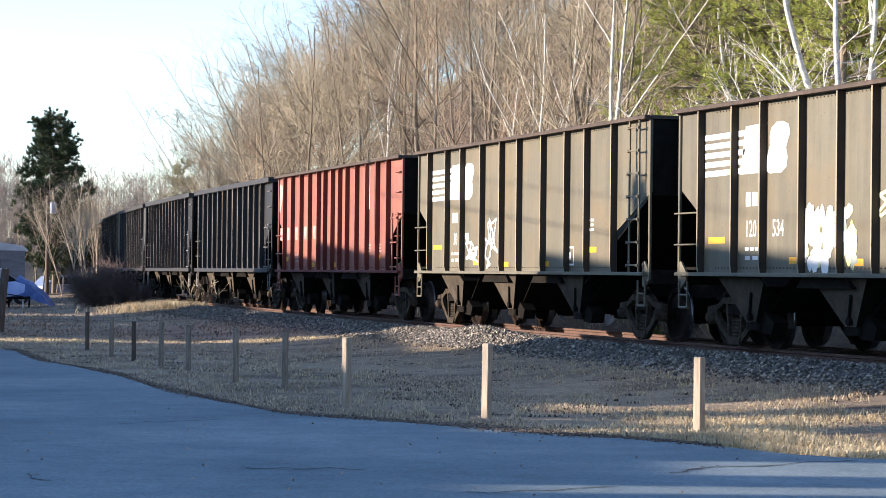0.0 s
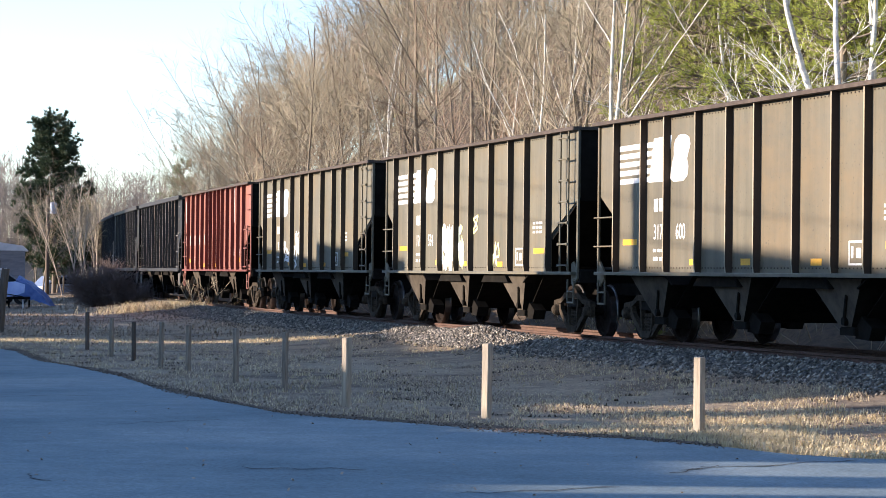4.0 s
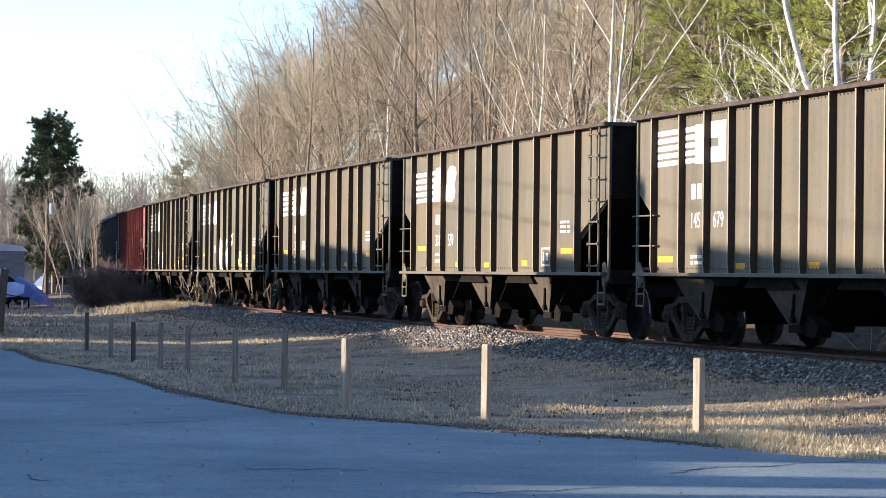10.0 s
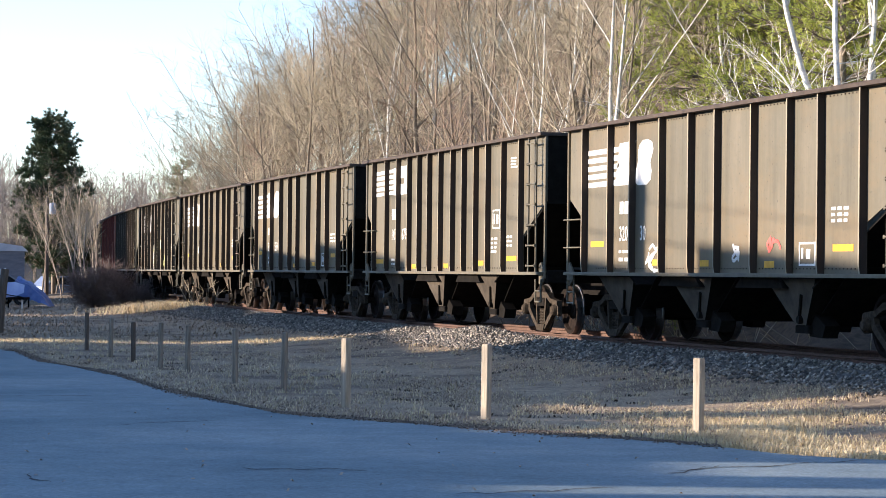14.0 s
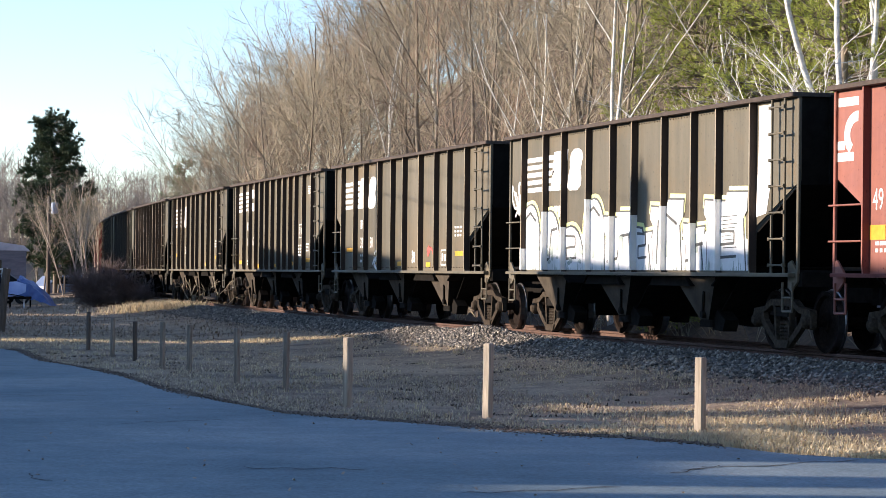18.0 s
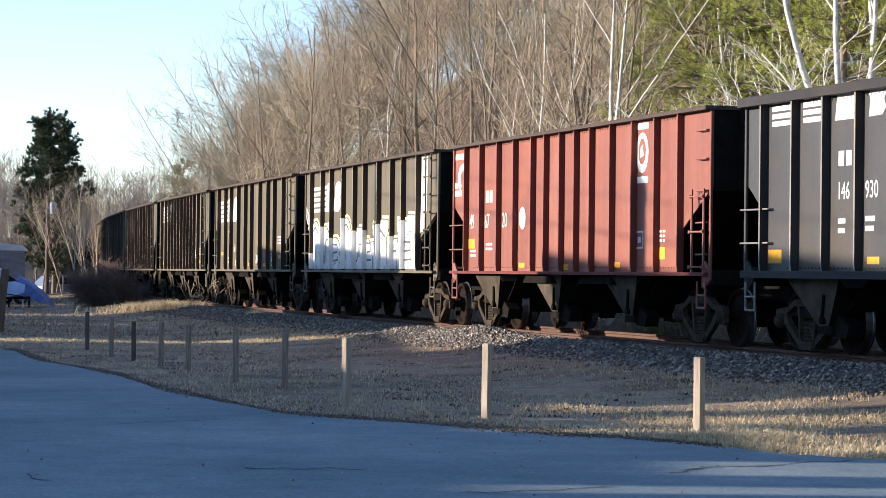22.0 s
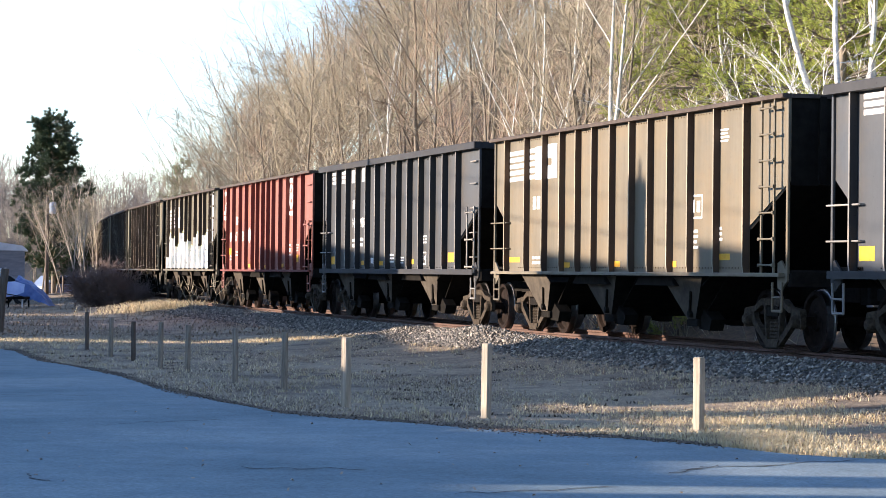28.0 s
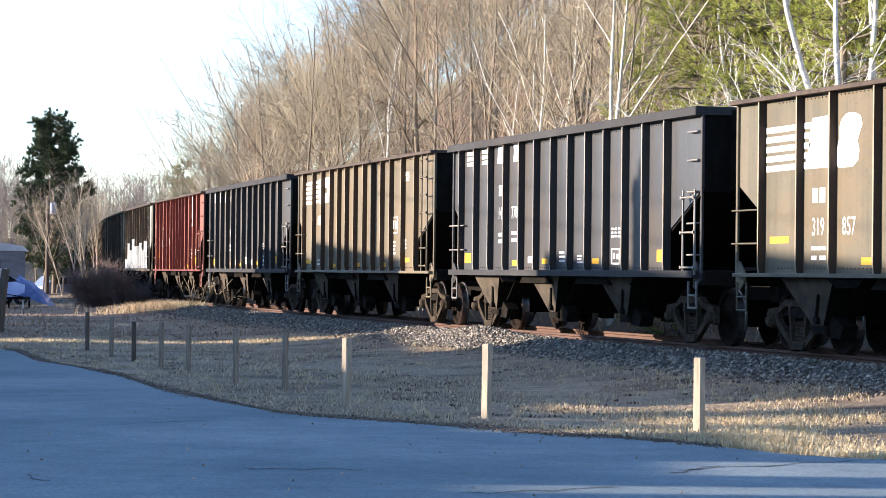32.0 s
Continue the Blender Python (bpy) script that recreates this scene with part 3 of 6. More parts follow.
    y = rng.uniform(15, 30, n)
    x = rng.uniform(-0.17, 0.17, n) * y
    edge = np.interp(x, [p[0] for p in ROAD_EDGE], [p[1] for p in ROAD_EDGE])
    keep = y < edge - 0.1
    x, y = x[keep], y[keep]
    me = blades("fallen_leaves", x, y, np.full(len(x), 0.033), rng.uniform(0.015, 0.035, len(x)), rng.uniform(1.4, 2.4, len(x)), rng.uniform(0.012, 0.03, len(x)), [STRAW_D], 14)
    tagged(new("fallen_leaves", me), "scattered dry leaves on the asphalt", "leaves", kind="stuff")


def tall_grass(cx, cy, spread, n, height, seed, label):
    rng = np.random.default_rng(seed)
    x, y = cx + rng.normal(0, spread[0], n), cy + rng.normal(0, spread[1], n)
    me = blades("tall_dry_grass", x, y, np.maximum(ground_z(x, y), 0.02), rng.uniform(0.4, 1, n) * height, rng.uniform(0.3, 2.4, n), rng.uniform(0.012, 0.028, n), [STRAW, STRAW_D], seed, (rng.random(n) < 0.2).astype(np.int32))
    tagged(new("tall_dry_grass", me), label, "grass", kind="stuff")


# ---- trees ----
def limb(g, p, d, length, r0, r1, segs, wob, rng, sides, rise=0.0):
    """A crooked tapering limb; returns the points and directions along it."""
    out = [(Vector(p), Vector(d))]
    p, d = Vector(p), Vector(d).normalized()
    for i in range(segs):
        d = (d + Vector((rng.gauss(0, wob), rng.gauss(0, wob), rng.gauss(0, wob) + rise))).normalized()
        q = p + d * (length / segs)
        a, b = r0 + (r1 - r0) * i / segs, r0 + (r1 - r0) * (i + 1) / segs
        g.tube(p, q, a, b, sides, False)
        p = q
        out.append((p.copy(), d.copy()))
    return out


def swing(d, angle, turn):
    """A direction that leaves d by an angle, turned about it."""
    u = d.orthogonal().normalized()
    w = d.cross(u)
    return (d * math.cos(angle) + (u * math.cos(turn) + w * math.sin(turn)) * math.sin(angle)).normalized()


def along(pts, f):
    """The point and direction a fraction along a limb."""
    n = len(pts) - 1
    k = min(n - 1, int(f * n))
    return pts[k][0].lerp(pts[k + 1][0], f * n - k), pts[k + 1][1]


def rod(g, p, q, r):
    """A fine twig: a three-sided spike."""
    d = (q - p).normalized()
    u = d.orthogonal().normalized()
    w = d.cross(u)
    g.add([p + u * r, p + (w * 0.87 - u * 0.5) * r, p - (w * 0.87 + u * 0.5) * r, q], [(0, 1, 3), (1, 2, 3), (2, 0, 3)])


def bare_tree(seed, height, girth, leaders, spread, bark, twig, low=0.3, lean=0.03, subs=11, twigs=7, twig_r=0.008, rise=0.07, wob=0.045):
    """Meshes (trunk, crown) of a leafless tree: a stem breaking into rising limbs, straight branches that fan upward, and fine twigs."""
    rng = random.Random(seed)
    t, c = Geo(), Geo()
    up = Vector((0, 0, 1))
    stem = limb(t, (0, 0, -0.3), (rng.gauss(0, lean), rng.gauss(0, lean), 1), height * 0.9, girth, 0.02, 8, wob, rng, 6, 0.02)
    limbs = [(stem, 0.4, height * 0.9)]
    turn = rng.uniform(0, 6.3)
    for i in range(leaders):
        f = low + 0.45 * i / leaders + rng.uniform(-0.04, 0.04)
        p, d = along(stem, f)
        turn += 2.4 + rng.uniform(-0.4, 0.4)
        ln = height * (1 - f) * rng.uniform(0.75, 1.05)
        b = limb(t, p, swing(d, spread * rng.uniform(0.75, 1.3), turn), ln, girth * 0.42 * (1.1 - f), 0.012, 6, wob, rng, 5, 0.035)
        limbs.append((b, 0.12, ln))
    for b, start, ln in limbs:
        for j in range(subs):
            f = start + (1 - start) * (j + rng.random()) / subs
            p, d = along(b, f)
            sl = (0.36 * ln * (1.1 - f) + 0.6) * rng.uniform(0.7, 1.2)
            way = (swing(d, rng.uniform(0.5, 1.0), rng.uniform(0, 6.3)) + up * rise * 1.5).normalized()
            s = limb(c, p, way, sl, 0.009 + 0.009 * (1.1 - f), twig_r * 0.8, 3, 0.08, rng, 3, rise * 0.6)
            for m in range(twigs):
                q, e = along(s, 0.15 + 0.85 * (m + rng.random()) / twigs)
                e = (swing(e, rng.uniform(0.35, 0.9), rng.uniform(0, 6.3)) + up * 0.08).normalized()
                tip = q + e * rng.uniform(0.45, 1.15)
                rod(c, q, tip, twig_r)
                for h in range(2):
                    o = q.lerp(tip, rng.uniform(0.2, 0.8))
                    rod(c, o, o + swing(e, rng.uniform(0.35, 0.9), rng.uniform(0, 6.3)) * rng.uniform(0.25, 0.6), twig_r * 0.75)
    return t.mesh("trunk", bark, True), c.mesh("crown", twig)


def evergreen(seed, height, girth, radius, low, needle, whorls=16, tuft=0.34, per=9, taper=0.9, blade=1.0):
    """Meshes (trunk, crown) of a pine: whorled limbs bearing brushes of needles."""
    rng = random.Random(seed)
    t = Geo()
    stem = limb(t, (0, 0, -0.2), (rng.gauss(0, 0.02), rng.gauss(0, 0.02), 1), height, girth, 0.03, 9, 0.02, rng, 7)
    tips = []
    for i in range(whorls):
        f = low + (1 - low) * (i + 0.5 * rng.random()) / whorls
        k = min(8, int(f * 9))
        p, d = stem[k][0].lerp(stem[k + 1][0], f * 9 - k), stem[k][1]
        rad = radius * (1 - ((f - low) / (1 - low)) ** 1.4 * taper) * rng.uniform(0.7, 1.15)
        for j in range(rng.choice((4, 5, 5, 6))):
            a = rng.uniform(0, 6.3)
            ln = rad * rng.uniform(0.6, 1.1)
            b = limb(t, p, (math.cos(a), math.sin(a), rng.uniform(-0.05, 0.35)), ln, 0.045, 0.012, 4, 0.08, rng, 4, 0.05)
            for m in range(int(7 + ln * 6)):
                q, qd = b[rng.choice((1, 2, 2, 3, 3, 4, 4))]
                e = limb(t, q, swing(qd, rng.uniform(0.3, 0.9), rng.uniform(0, 6.3)), rng.uniform(0.25, 0.6), 0.012, 0.008, 1, 0.1, rng, 3, 0.1)
                tips.append(e[-1])
                tips.append((e[0][0].lerp(e[1][0], 0.5), e[1][1]))
    c = Geo()
    for p, d in tips:
        for m in range(per):
            nd = swing((d + Vector((0, 0, 0.25))).normalized(), rng.uniform(0.15, 1.2), rng.uniform(0, 6.3))
            s = nd.orthogonal().normalized()
            s = (s * math.cos(m) + nd.cross(s) * math.sin(m)) * rng.uniform(0.011, 0.018) * blade
            ln = tuft * rng.uniform(0.5, 1.2)
            c.add([p - s, p + s, p + nd * ln], [(0, 1, 2)])
    return t.mesh("trunk", BARK, True), c.mesh("crown", needle)


def plant(kinds, i, x, y, label, category, group="", turn=None, size=1.0, tilt=0.0, name="bare_tree", sink=0.0):
    tr, cr = kinds[i % len(kinds)]
    m = pose(x, y, float(ground_z(x, y)) - sink, 0, tilt, random.uniform(0, 360) if turn is None else turn)
    ob = thing(name, None, m @ Matrix.Scale(size, 4), label, category, group)
    part("trunk", tr, ob)
    part("crown", cr, ob)
    return ob


# ---- hopper cars ----
SILL, TOP, HALF = 1.11, 3.775, 1.45      # heights over the rail, half width of the side sheets
SHARED = {}


def shared(key, make):
    if key not in SHARED:
        SHARED[key] = make()
    return SHARED[key]


def wheelset_mesh():
    g = Geo()
    for s in (1, -1):
        prof = [(0.06, -0.05), (0.13, -0.05), (0.16, -0.02), (0.36, 0.005), (0.39, -0.05), (0.455, -0.05), (0.458, 0.06), (0.485, 0.065), (0.485, 0.09), (0.39, 0.09), (0.36, 0.03), (0.14, 0.02), (0.12, 0.06), (0.06, 0.06)]
        g.lathe([(r, -s * a) for r, a in prof], (0, s * 0.76, 0), "y", 22)
        g.lathe([(0.1, 0), (0.1, s * 0.1), (0.07, s * 0.13)], (0, s * 0.98, 0), "y", 12)
        for k in range(3):
            a = k * 2.094
            g.tube((0.06 * math.cos(a), s * 1.1, 0.06 * math.sin(a)), (0.06 * math.cos(a), s * 1.125, 0.06 * math.sin(a)), 0.016, n=6)
    g.tube((0, -1.0, 0), (0, 1.0, 0), 0.075, n=10)
    me = fix_normals(g.mesh("wheelset", [WHEEL, TREAD]))
    for p in me.polygons:
        c = p.center
        rad = math.hypot(c.x, c.z)
        if rad > 0.44:
            p.material_index = 1
    return me


def sideframe_mesh():
    """A cast truck side: arched top chord, thin struts drawn down to a narrow spring seat, two journal pedestals."""
    g = Geo()

    def beam(pts, t=0.04):
        g.plate([(x, -t, z) for x, z in pts], (0, 2 * t, 0))
    beam([(-1.05, 0.53), (-1.01, 0.63), (-0.62, 0.67), (-0.4, 0.78), (0.4, 0.78), (0.62, 0.67), (1.01, 0.63), (1.05, 0.53), (0.95, 0.56), (0.62, 0.58), (0.38, 0.68), (-0.38, 0.68), (-0.62, 0.58), (-0.95, 0.56)], 0.055)
    for s in (1, -1):
        beam([(s * 1.05, 0.56), (s * 1.06, 0.38), (s * 1.0, 0.34), (s * 0.98, 0.57)])
        beam([(s * 0.79, 0.59), (s * 0.77, 0.42), (s * 0.6, 0.3), (s * 0.24, 0.07), (s * 0.16, 0.13), (s * 0.5, 0.36), (s * 0.66, 0.48), (s * 0.7, 0.6)])
        beam([(s * 0.26, 0.7), (s * 0.33, 0.7), (s * 0.24, 0.16), (s * 0.19, 0.16)])
        g.lathe([(0.02, 0.13), (0.06, 0.13), (0.09, 0.1), (0.11, 0.05), (0.11, -0.05), (0.02, -0.05)], (s * 0.89, 0, 0.457), "y", 14)
        g.box(s * 0.89, 0, 0.56, 0.22, 0.1, 0.05, 0.01)
    beam([(-0.28, 0.17), (0.28, 0.17), (0.2, 0.05), (-0.2, 0.05)], 0.06)
    return fix_normals(g.mesh("sideframe", TRUCK))


def spring_mesh():
    g = Geo()
    prof = []
    for k in range(6):
        prof += [(0.05, 0.17 + k * 0.055), (0.072, 0.195 + k * 0.055)]
    g.lathe(prof, (0, 0, 0), "z", 7)
    return g.mesh("spring", TRUCK)


def bolster_mesh():
    g = Geo()
    g.plate([(-0.22, -1.1, 0.52), (0.22, -1.1, 0.52), (0.22, -1.1, 0.66), (-0.22, -1.1, 0.66)], (0, 2.2, 0))
    g.box(0, 0, 0.68, 0.5, 0.7, 0.16, 0.03)
    for s in (1, -1):
        g.box(s * 0.5, 0, 0.42, 0.08, 1.5, 0.14, 0.02)
    return fix_normals(g.mesh("truck", UNDER))


def ladder_mesh(h, w, n, mat):
    """A ladder flat on the side: two bars and its rungs, held off by brackets."""
    g = Geo()
    for x in (0, w):
        g.box(x, 0, h / 2, 0.045, 0.025, h)
    for i in range(n):
        z = 0.12 + (h - 0.24) * i / (n - 1)
        g.tube((-0.03, 0.035, z), (w + 0.03, 0.035, z), 0.015, n=6)
        for x in (-0.02, w + 0.02):
            g.box(x, 0.02, z, 0.05, 0.05, 0.05)
    return g.mesh("ladder", mat)


def grab_mesh(w, mat):
    g = Geo()
    g.path([(0, 0, 0), (0, 0.08, 0), (w, 0.08, 0), (w, 0, 0)], 0.014)
    return g.mesh("grab_iron", mat)


def step_mesh(mat):
    g = Geo()
    g.path([(0, 0, 0.42), (0, 0, 0), (0.34, 0, 0), (0.34, 0, 0.42)], 0.02)
    g.tube((0, 0, 0.2), (0.34, 0, 0.2), 0.016)
    return g.mesh("sill_step", mat)


def rib_mesh(depth, width, z0, z1, mat, edge):
    """A pressed hat-section side post with a tapered foot and an outer edge painted as sunlit."""
    g = Geo()
    a, b = width / 2, width / 2 * 0.72
    sect = [(-a, 0.0), (-b, depth), (b, depth), (a, 0.0)]
    foot = [(-a, 0.0), (-b, depth * 0.85), (b, depth * 0.85), (a, 0.0)]
    vs = [(x, y, z0) for x, y in foot] + [(x, y, z0 + 0.14) for x, y in sect] + [(x, y, z1) for x, y in sect]
    fs = []
    for o in (0, 4):
        fs += [(o + i, o + i + 1, o + 5 + i, o + 4 + i) for i in range(3)]
    fs += [(3, 2, 1, 0), (8, 9, 10, 11)]
    g.add(vs, fs)
    for k in range(9):          # rivet heads beside the foot of the post
        z = z0 + 0.1 + k * (z1 - z0 - 0.2) / 8
        g.box(a + 0.03, 0.006, z, 0.022, 0.016, 0.022)
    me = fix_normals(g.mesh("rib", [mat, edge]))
    # the outer face takes the paint toned as sunlit
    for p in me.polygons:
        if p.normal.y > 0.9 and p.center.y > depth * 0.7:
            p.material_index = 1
    return me


def side_sheet_mesh(L, mat, near, far):
    """One side: a plate with its lower corners cut away over the trucks."""
    h = L / 2
    pts = [(-h + near, SILL), (-h + near, 1.86), (-h + 0.04, 2.5), (-h + 0.04, TOP - 0.05), (h - 0.04, TOP - 0.05), (h - 0.04, 2.5), (h - far, 2.0), (h - far, SILL)]
    g = Geo().plate([(x, 0, z) for x, z in pts], (0, -0.02, 0))
    return fix_normals(g.mesh("side_sheet", mat))


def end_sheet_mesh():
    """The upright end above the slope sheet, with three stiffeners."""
    # shade of the gap between cars is in this end's colour
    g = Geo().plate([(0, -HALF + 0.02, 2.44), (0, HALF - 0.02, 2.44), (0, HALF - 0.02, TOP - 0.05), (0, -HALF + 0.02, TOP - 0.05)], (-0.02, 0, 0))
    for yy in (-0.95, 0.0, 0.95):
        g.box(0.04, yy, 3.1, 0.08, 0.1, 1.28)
    return fix_normals(g.mesh("end_sheet", GRIME_SHADE))


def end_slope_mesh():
    return fix_normals(Geo().plate([(0, -HALF + 0.02, 2.46), (0, HALF - 0.02, 2.46), (-3.35, HALF - 0.02, 0.95), (-3.35, -HALF + 0.02, 0.95)], (-0.015, 0, 0.02)).mesh("end_slope", GRIME_SHADE))


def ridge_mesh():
    return fix_normals(Geo().plate([(-0.9, -HALF + 0.02, 0.95), (0, -HALF + 0.02, 1.6), (0.9, -HALF + 0.02, 0.95)], (0, 2 * HALF - 0.04, 0)).mesh("floor_ridge", GRIME_SHADE))


def chute_mesh(mat):
    """One discharge bay under the sill: dusty side plates drawn down to a point, sloping sheets coloured as shaded
    between them, gate and latch gear.
    """
    g = Geo()
    top = [(0.88, -1.37), (0.88, 1.37), (-0.86, 1.37), (-0.86, -1.37)]
    low = [(0.12, -1.22), (0.12, 1.22), (-0.24, 1.22), (-0.24, -1.22)]
    vs = [(x, y, SILL - 0.015) for x, y in top] + [(x, y, 0.42) for x, y in low]
    g.add(vs, [(0, 1, 5, 4), (1, 2, 6, 5), (2, 3, 7, 6), (3, 0, 4, 7), (4, 5, 6, 7)])
    for s in (1, -1):
        g.box(-0.06, s * 1.08, 0.36, 0.46, 0.26, 0.12, 0.02)
        g.plate([(-0.3, s * 0.9, 0.62), (-0.2, s * 0.9, 0.26), (-0.62, s * 0.9, 0.24), (-0.72, s * 0.9, 0.42)], (0, s * 0.24, 0))
        g.tube((-0.08, s * 1.26, 0.5), (-0.3, s * 1.33, 0.86), 0.026)
        g.tube((-0.12, s * 1.16, 0.5), (-0.12, s * 1.3, 0.5), 0.06, n=8)
    me = fix_normals(g.mesh("discharge_chute", [mat, CHUTE]))
    # outer plates take the lighter steel, the rest keeps the one darkened for shade
    for p in me.polygons:
        if abs(p.normal.y) > 0.8 and p.area > 0.2:
            p.material_index = 1
    return me


def coupler_mesh():
    g = Geo()
    g.box(0.3, 0, 0.86, 0.75, 0.16, 0.18, 0.03)
    g.box(0.66, 0.06, 0.86, 0.22, 0.3, 0.26, 0.05)
    g.box(0.0, 0, 0.88, 0.3, 0.42, 0.34, 0.03)
    g.path([(0.1, 0.35, 0.85), (0.35, 0.34, 0.55), (0.62, 0.3, 0.5), (0.75, 0.28, 0.6)], 0.028)
    return fix_normals(g.mesh("coupler", UNDER))


def words(text, size, mat, name="car_number"):
    """Flat raised lettering from the built-in font, on the xz plane, read from +y with x running back."""
    def make():
        cu = bpy.data.curves.new(name, "FONT")
        cu.body, cu.size, cu.extrude, cu.resolution_u = text, size, 0.0015, 3
        ob = bpy.data.objects.new(name, cu)
        me = bpy.data.meshes.new_from_object(ob)
        bpy.data.objects.remove(ob)
        me.transform(Matrix.Scale(0.78, 4, (1, 0, 0)))
        me.transform(pose(0, 0, 0, 90, 0, 180))
        me.materials.clear()
        me.materials.append(mat)
        return me
    return shared((text, size, mat.name), make)


def face(polys, y, mat, name, thick=0.003):
    """Flat painted shapes: polygons of (u, z), u running from +x to -x, standing thick proud of the sheet at y."""
    g = Geo()
    for k, p in enumerate(polys):
        g.plate([(-u, y + 0.0004 * (k % 5), z) for u, z in p], (0, thick, 0))
    return fix_normals(g.mesh(name, mat))


def rect(u, z, w, h):
    return [(u, z), (u + w, z), (u + w, z + h), (u, z + h)]


def oval(u, z, a, b, n=16):
    return [(u + a * math.cos(6.2832 * i / n), z + b * math.sin(6.2832 * i / n)) for i in range(n)]


def bars(u, z, w, rows, lh, seed, words_per=3):
    """Lines of small stencil too fine to read, as broken bars."""
    rng = random.Random(seed)
    out = []
    for r in range(rows):
        x = u
        for k in range(words_per):
            ww = w / words_per * rng.uniform(0.55, 0.9)
            out.append(rect(x, z - r * lh * 1.9, ww, lh))
            x += w / words_per
    return out


def emblem(style):
    """The road's emblem as plain shapes: stripes running into solid blocks."""
    out = []
    if style == "a":
        for k in range(5):
            z = 2.66 + k * 0.142
            out.append([(1.06 - 0.012 * k, z), (2.46 + 0.05 * k, z + 0.012), (2.5 + 0.05 * k, z + 0.1), (1.06 - 0.012 * k, z + 0.088)])
        out += [[(2.4, 2.66), (3.2, 2.66), (3.4, 3.4), (2.62, 3.38)]]
        out.append([(3.34, 2.7), (3.5, 2.64), (3.9, 2.64), (4.08, 2.72), (4.12, 2.86), (4.06, 3.0), (4.12, 3.1), (4.2, 3.22), (4.14, 3.34), (3.96, 3.39), (3.72, 3.39), (3.55, 3.31), (3.49, 3.2), (3.5, 3.06), (3.42, 2.92)])
    elif style == "b":
        for k in range(5):
            out.append([(0.7, 2.9 + k * 0.125), (2.6, 2.92 + k * 0.125), (2.6, 3.0 + k * 0.125), (0.7, 2.98 + k * 0.125)])
        out += [rect(2.5, 2.9, 0.5, 0.62), rect(3.12, 2.9, 0.62, 0.24), rect(3.12, 3.28, 0.62, 0.26), rect(3.45, 2.9, 0.29, 0.64)]
    elif style == "c":
        for u, w in ((0.94, 0.68), (2.0, 0.64)):
            out += [rect(u, 3.32 + k * 0.11, w, 0.075) for k in range(4)]
        out += [[(3.04, 3.3), (3.62, 3.3), (3.7, 3.73), (3.12, 3.73)]]
        out += [[(4.08, 3.3), (4.48, 3.31), (4.58, 3.41), (4.52, 3.52), (4.6, 3.63), (4.5, 3.73), (4.2, 3.73), (4.08, 3.62), (4.12, 3.52)]]
    elif style == "r":
        out += [rect(0.1, 3.48, 0.62, 0.12), rect(0.08, 2.72, 0.5, 0.12), rect(0.08, 2.88, 0.22, 0.12)]
        arc = [(0.7 - 0.42 * math.cos(a), 3.08 + 0.32 * math.sin(a)) for a in np.linspace(-0.9, 1.6, 9)]
        arc2 = [(0.7 - 0.24 * math.cos(a), 3.08 + 0.18 * math.sin(a)) for a in np.linspace(1.6, -0.9, 9)]
        out.append(arc + arc2)
        out += [rect(10.88, 3.56, 0.56, 0.11), rect(10.88, 2.66, 0.56, 0.11), oval(11.16, 3.17, 0.29, 0.34)]
    return out


RIBS = {"a": [1.0, 2.31, 3.38, 4.74, 6.0, 7.08, 8.49, 9.8, 10.85, 12.2],
        "b": [0.86, 2.06, 3.1, 4.07, 4.92, 5.76, 6.66, 7.6, 8.45, 9.32, 10.18, 11.24, 12.38],
        "c": [0.74, 1.78, 2.76, 3.76, 4.74, 5.66, 6.64, 7.6, 8.55, 9.5, 10.45, 11.4, 12.4],
        "r": [1.02, 2.06, 3.18, 4.22, 5.28, 6.04, 6.9, 7.7, 8.5, 9.52, 10.57, 11.6, 12.62]}


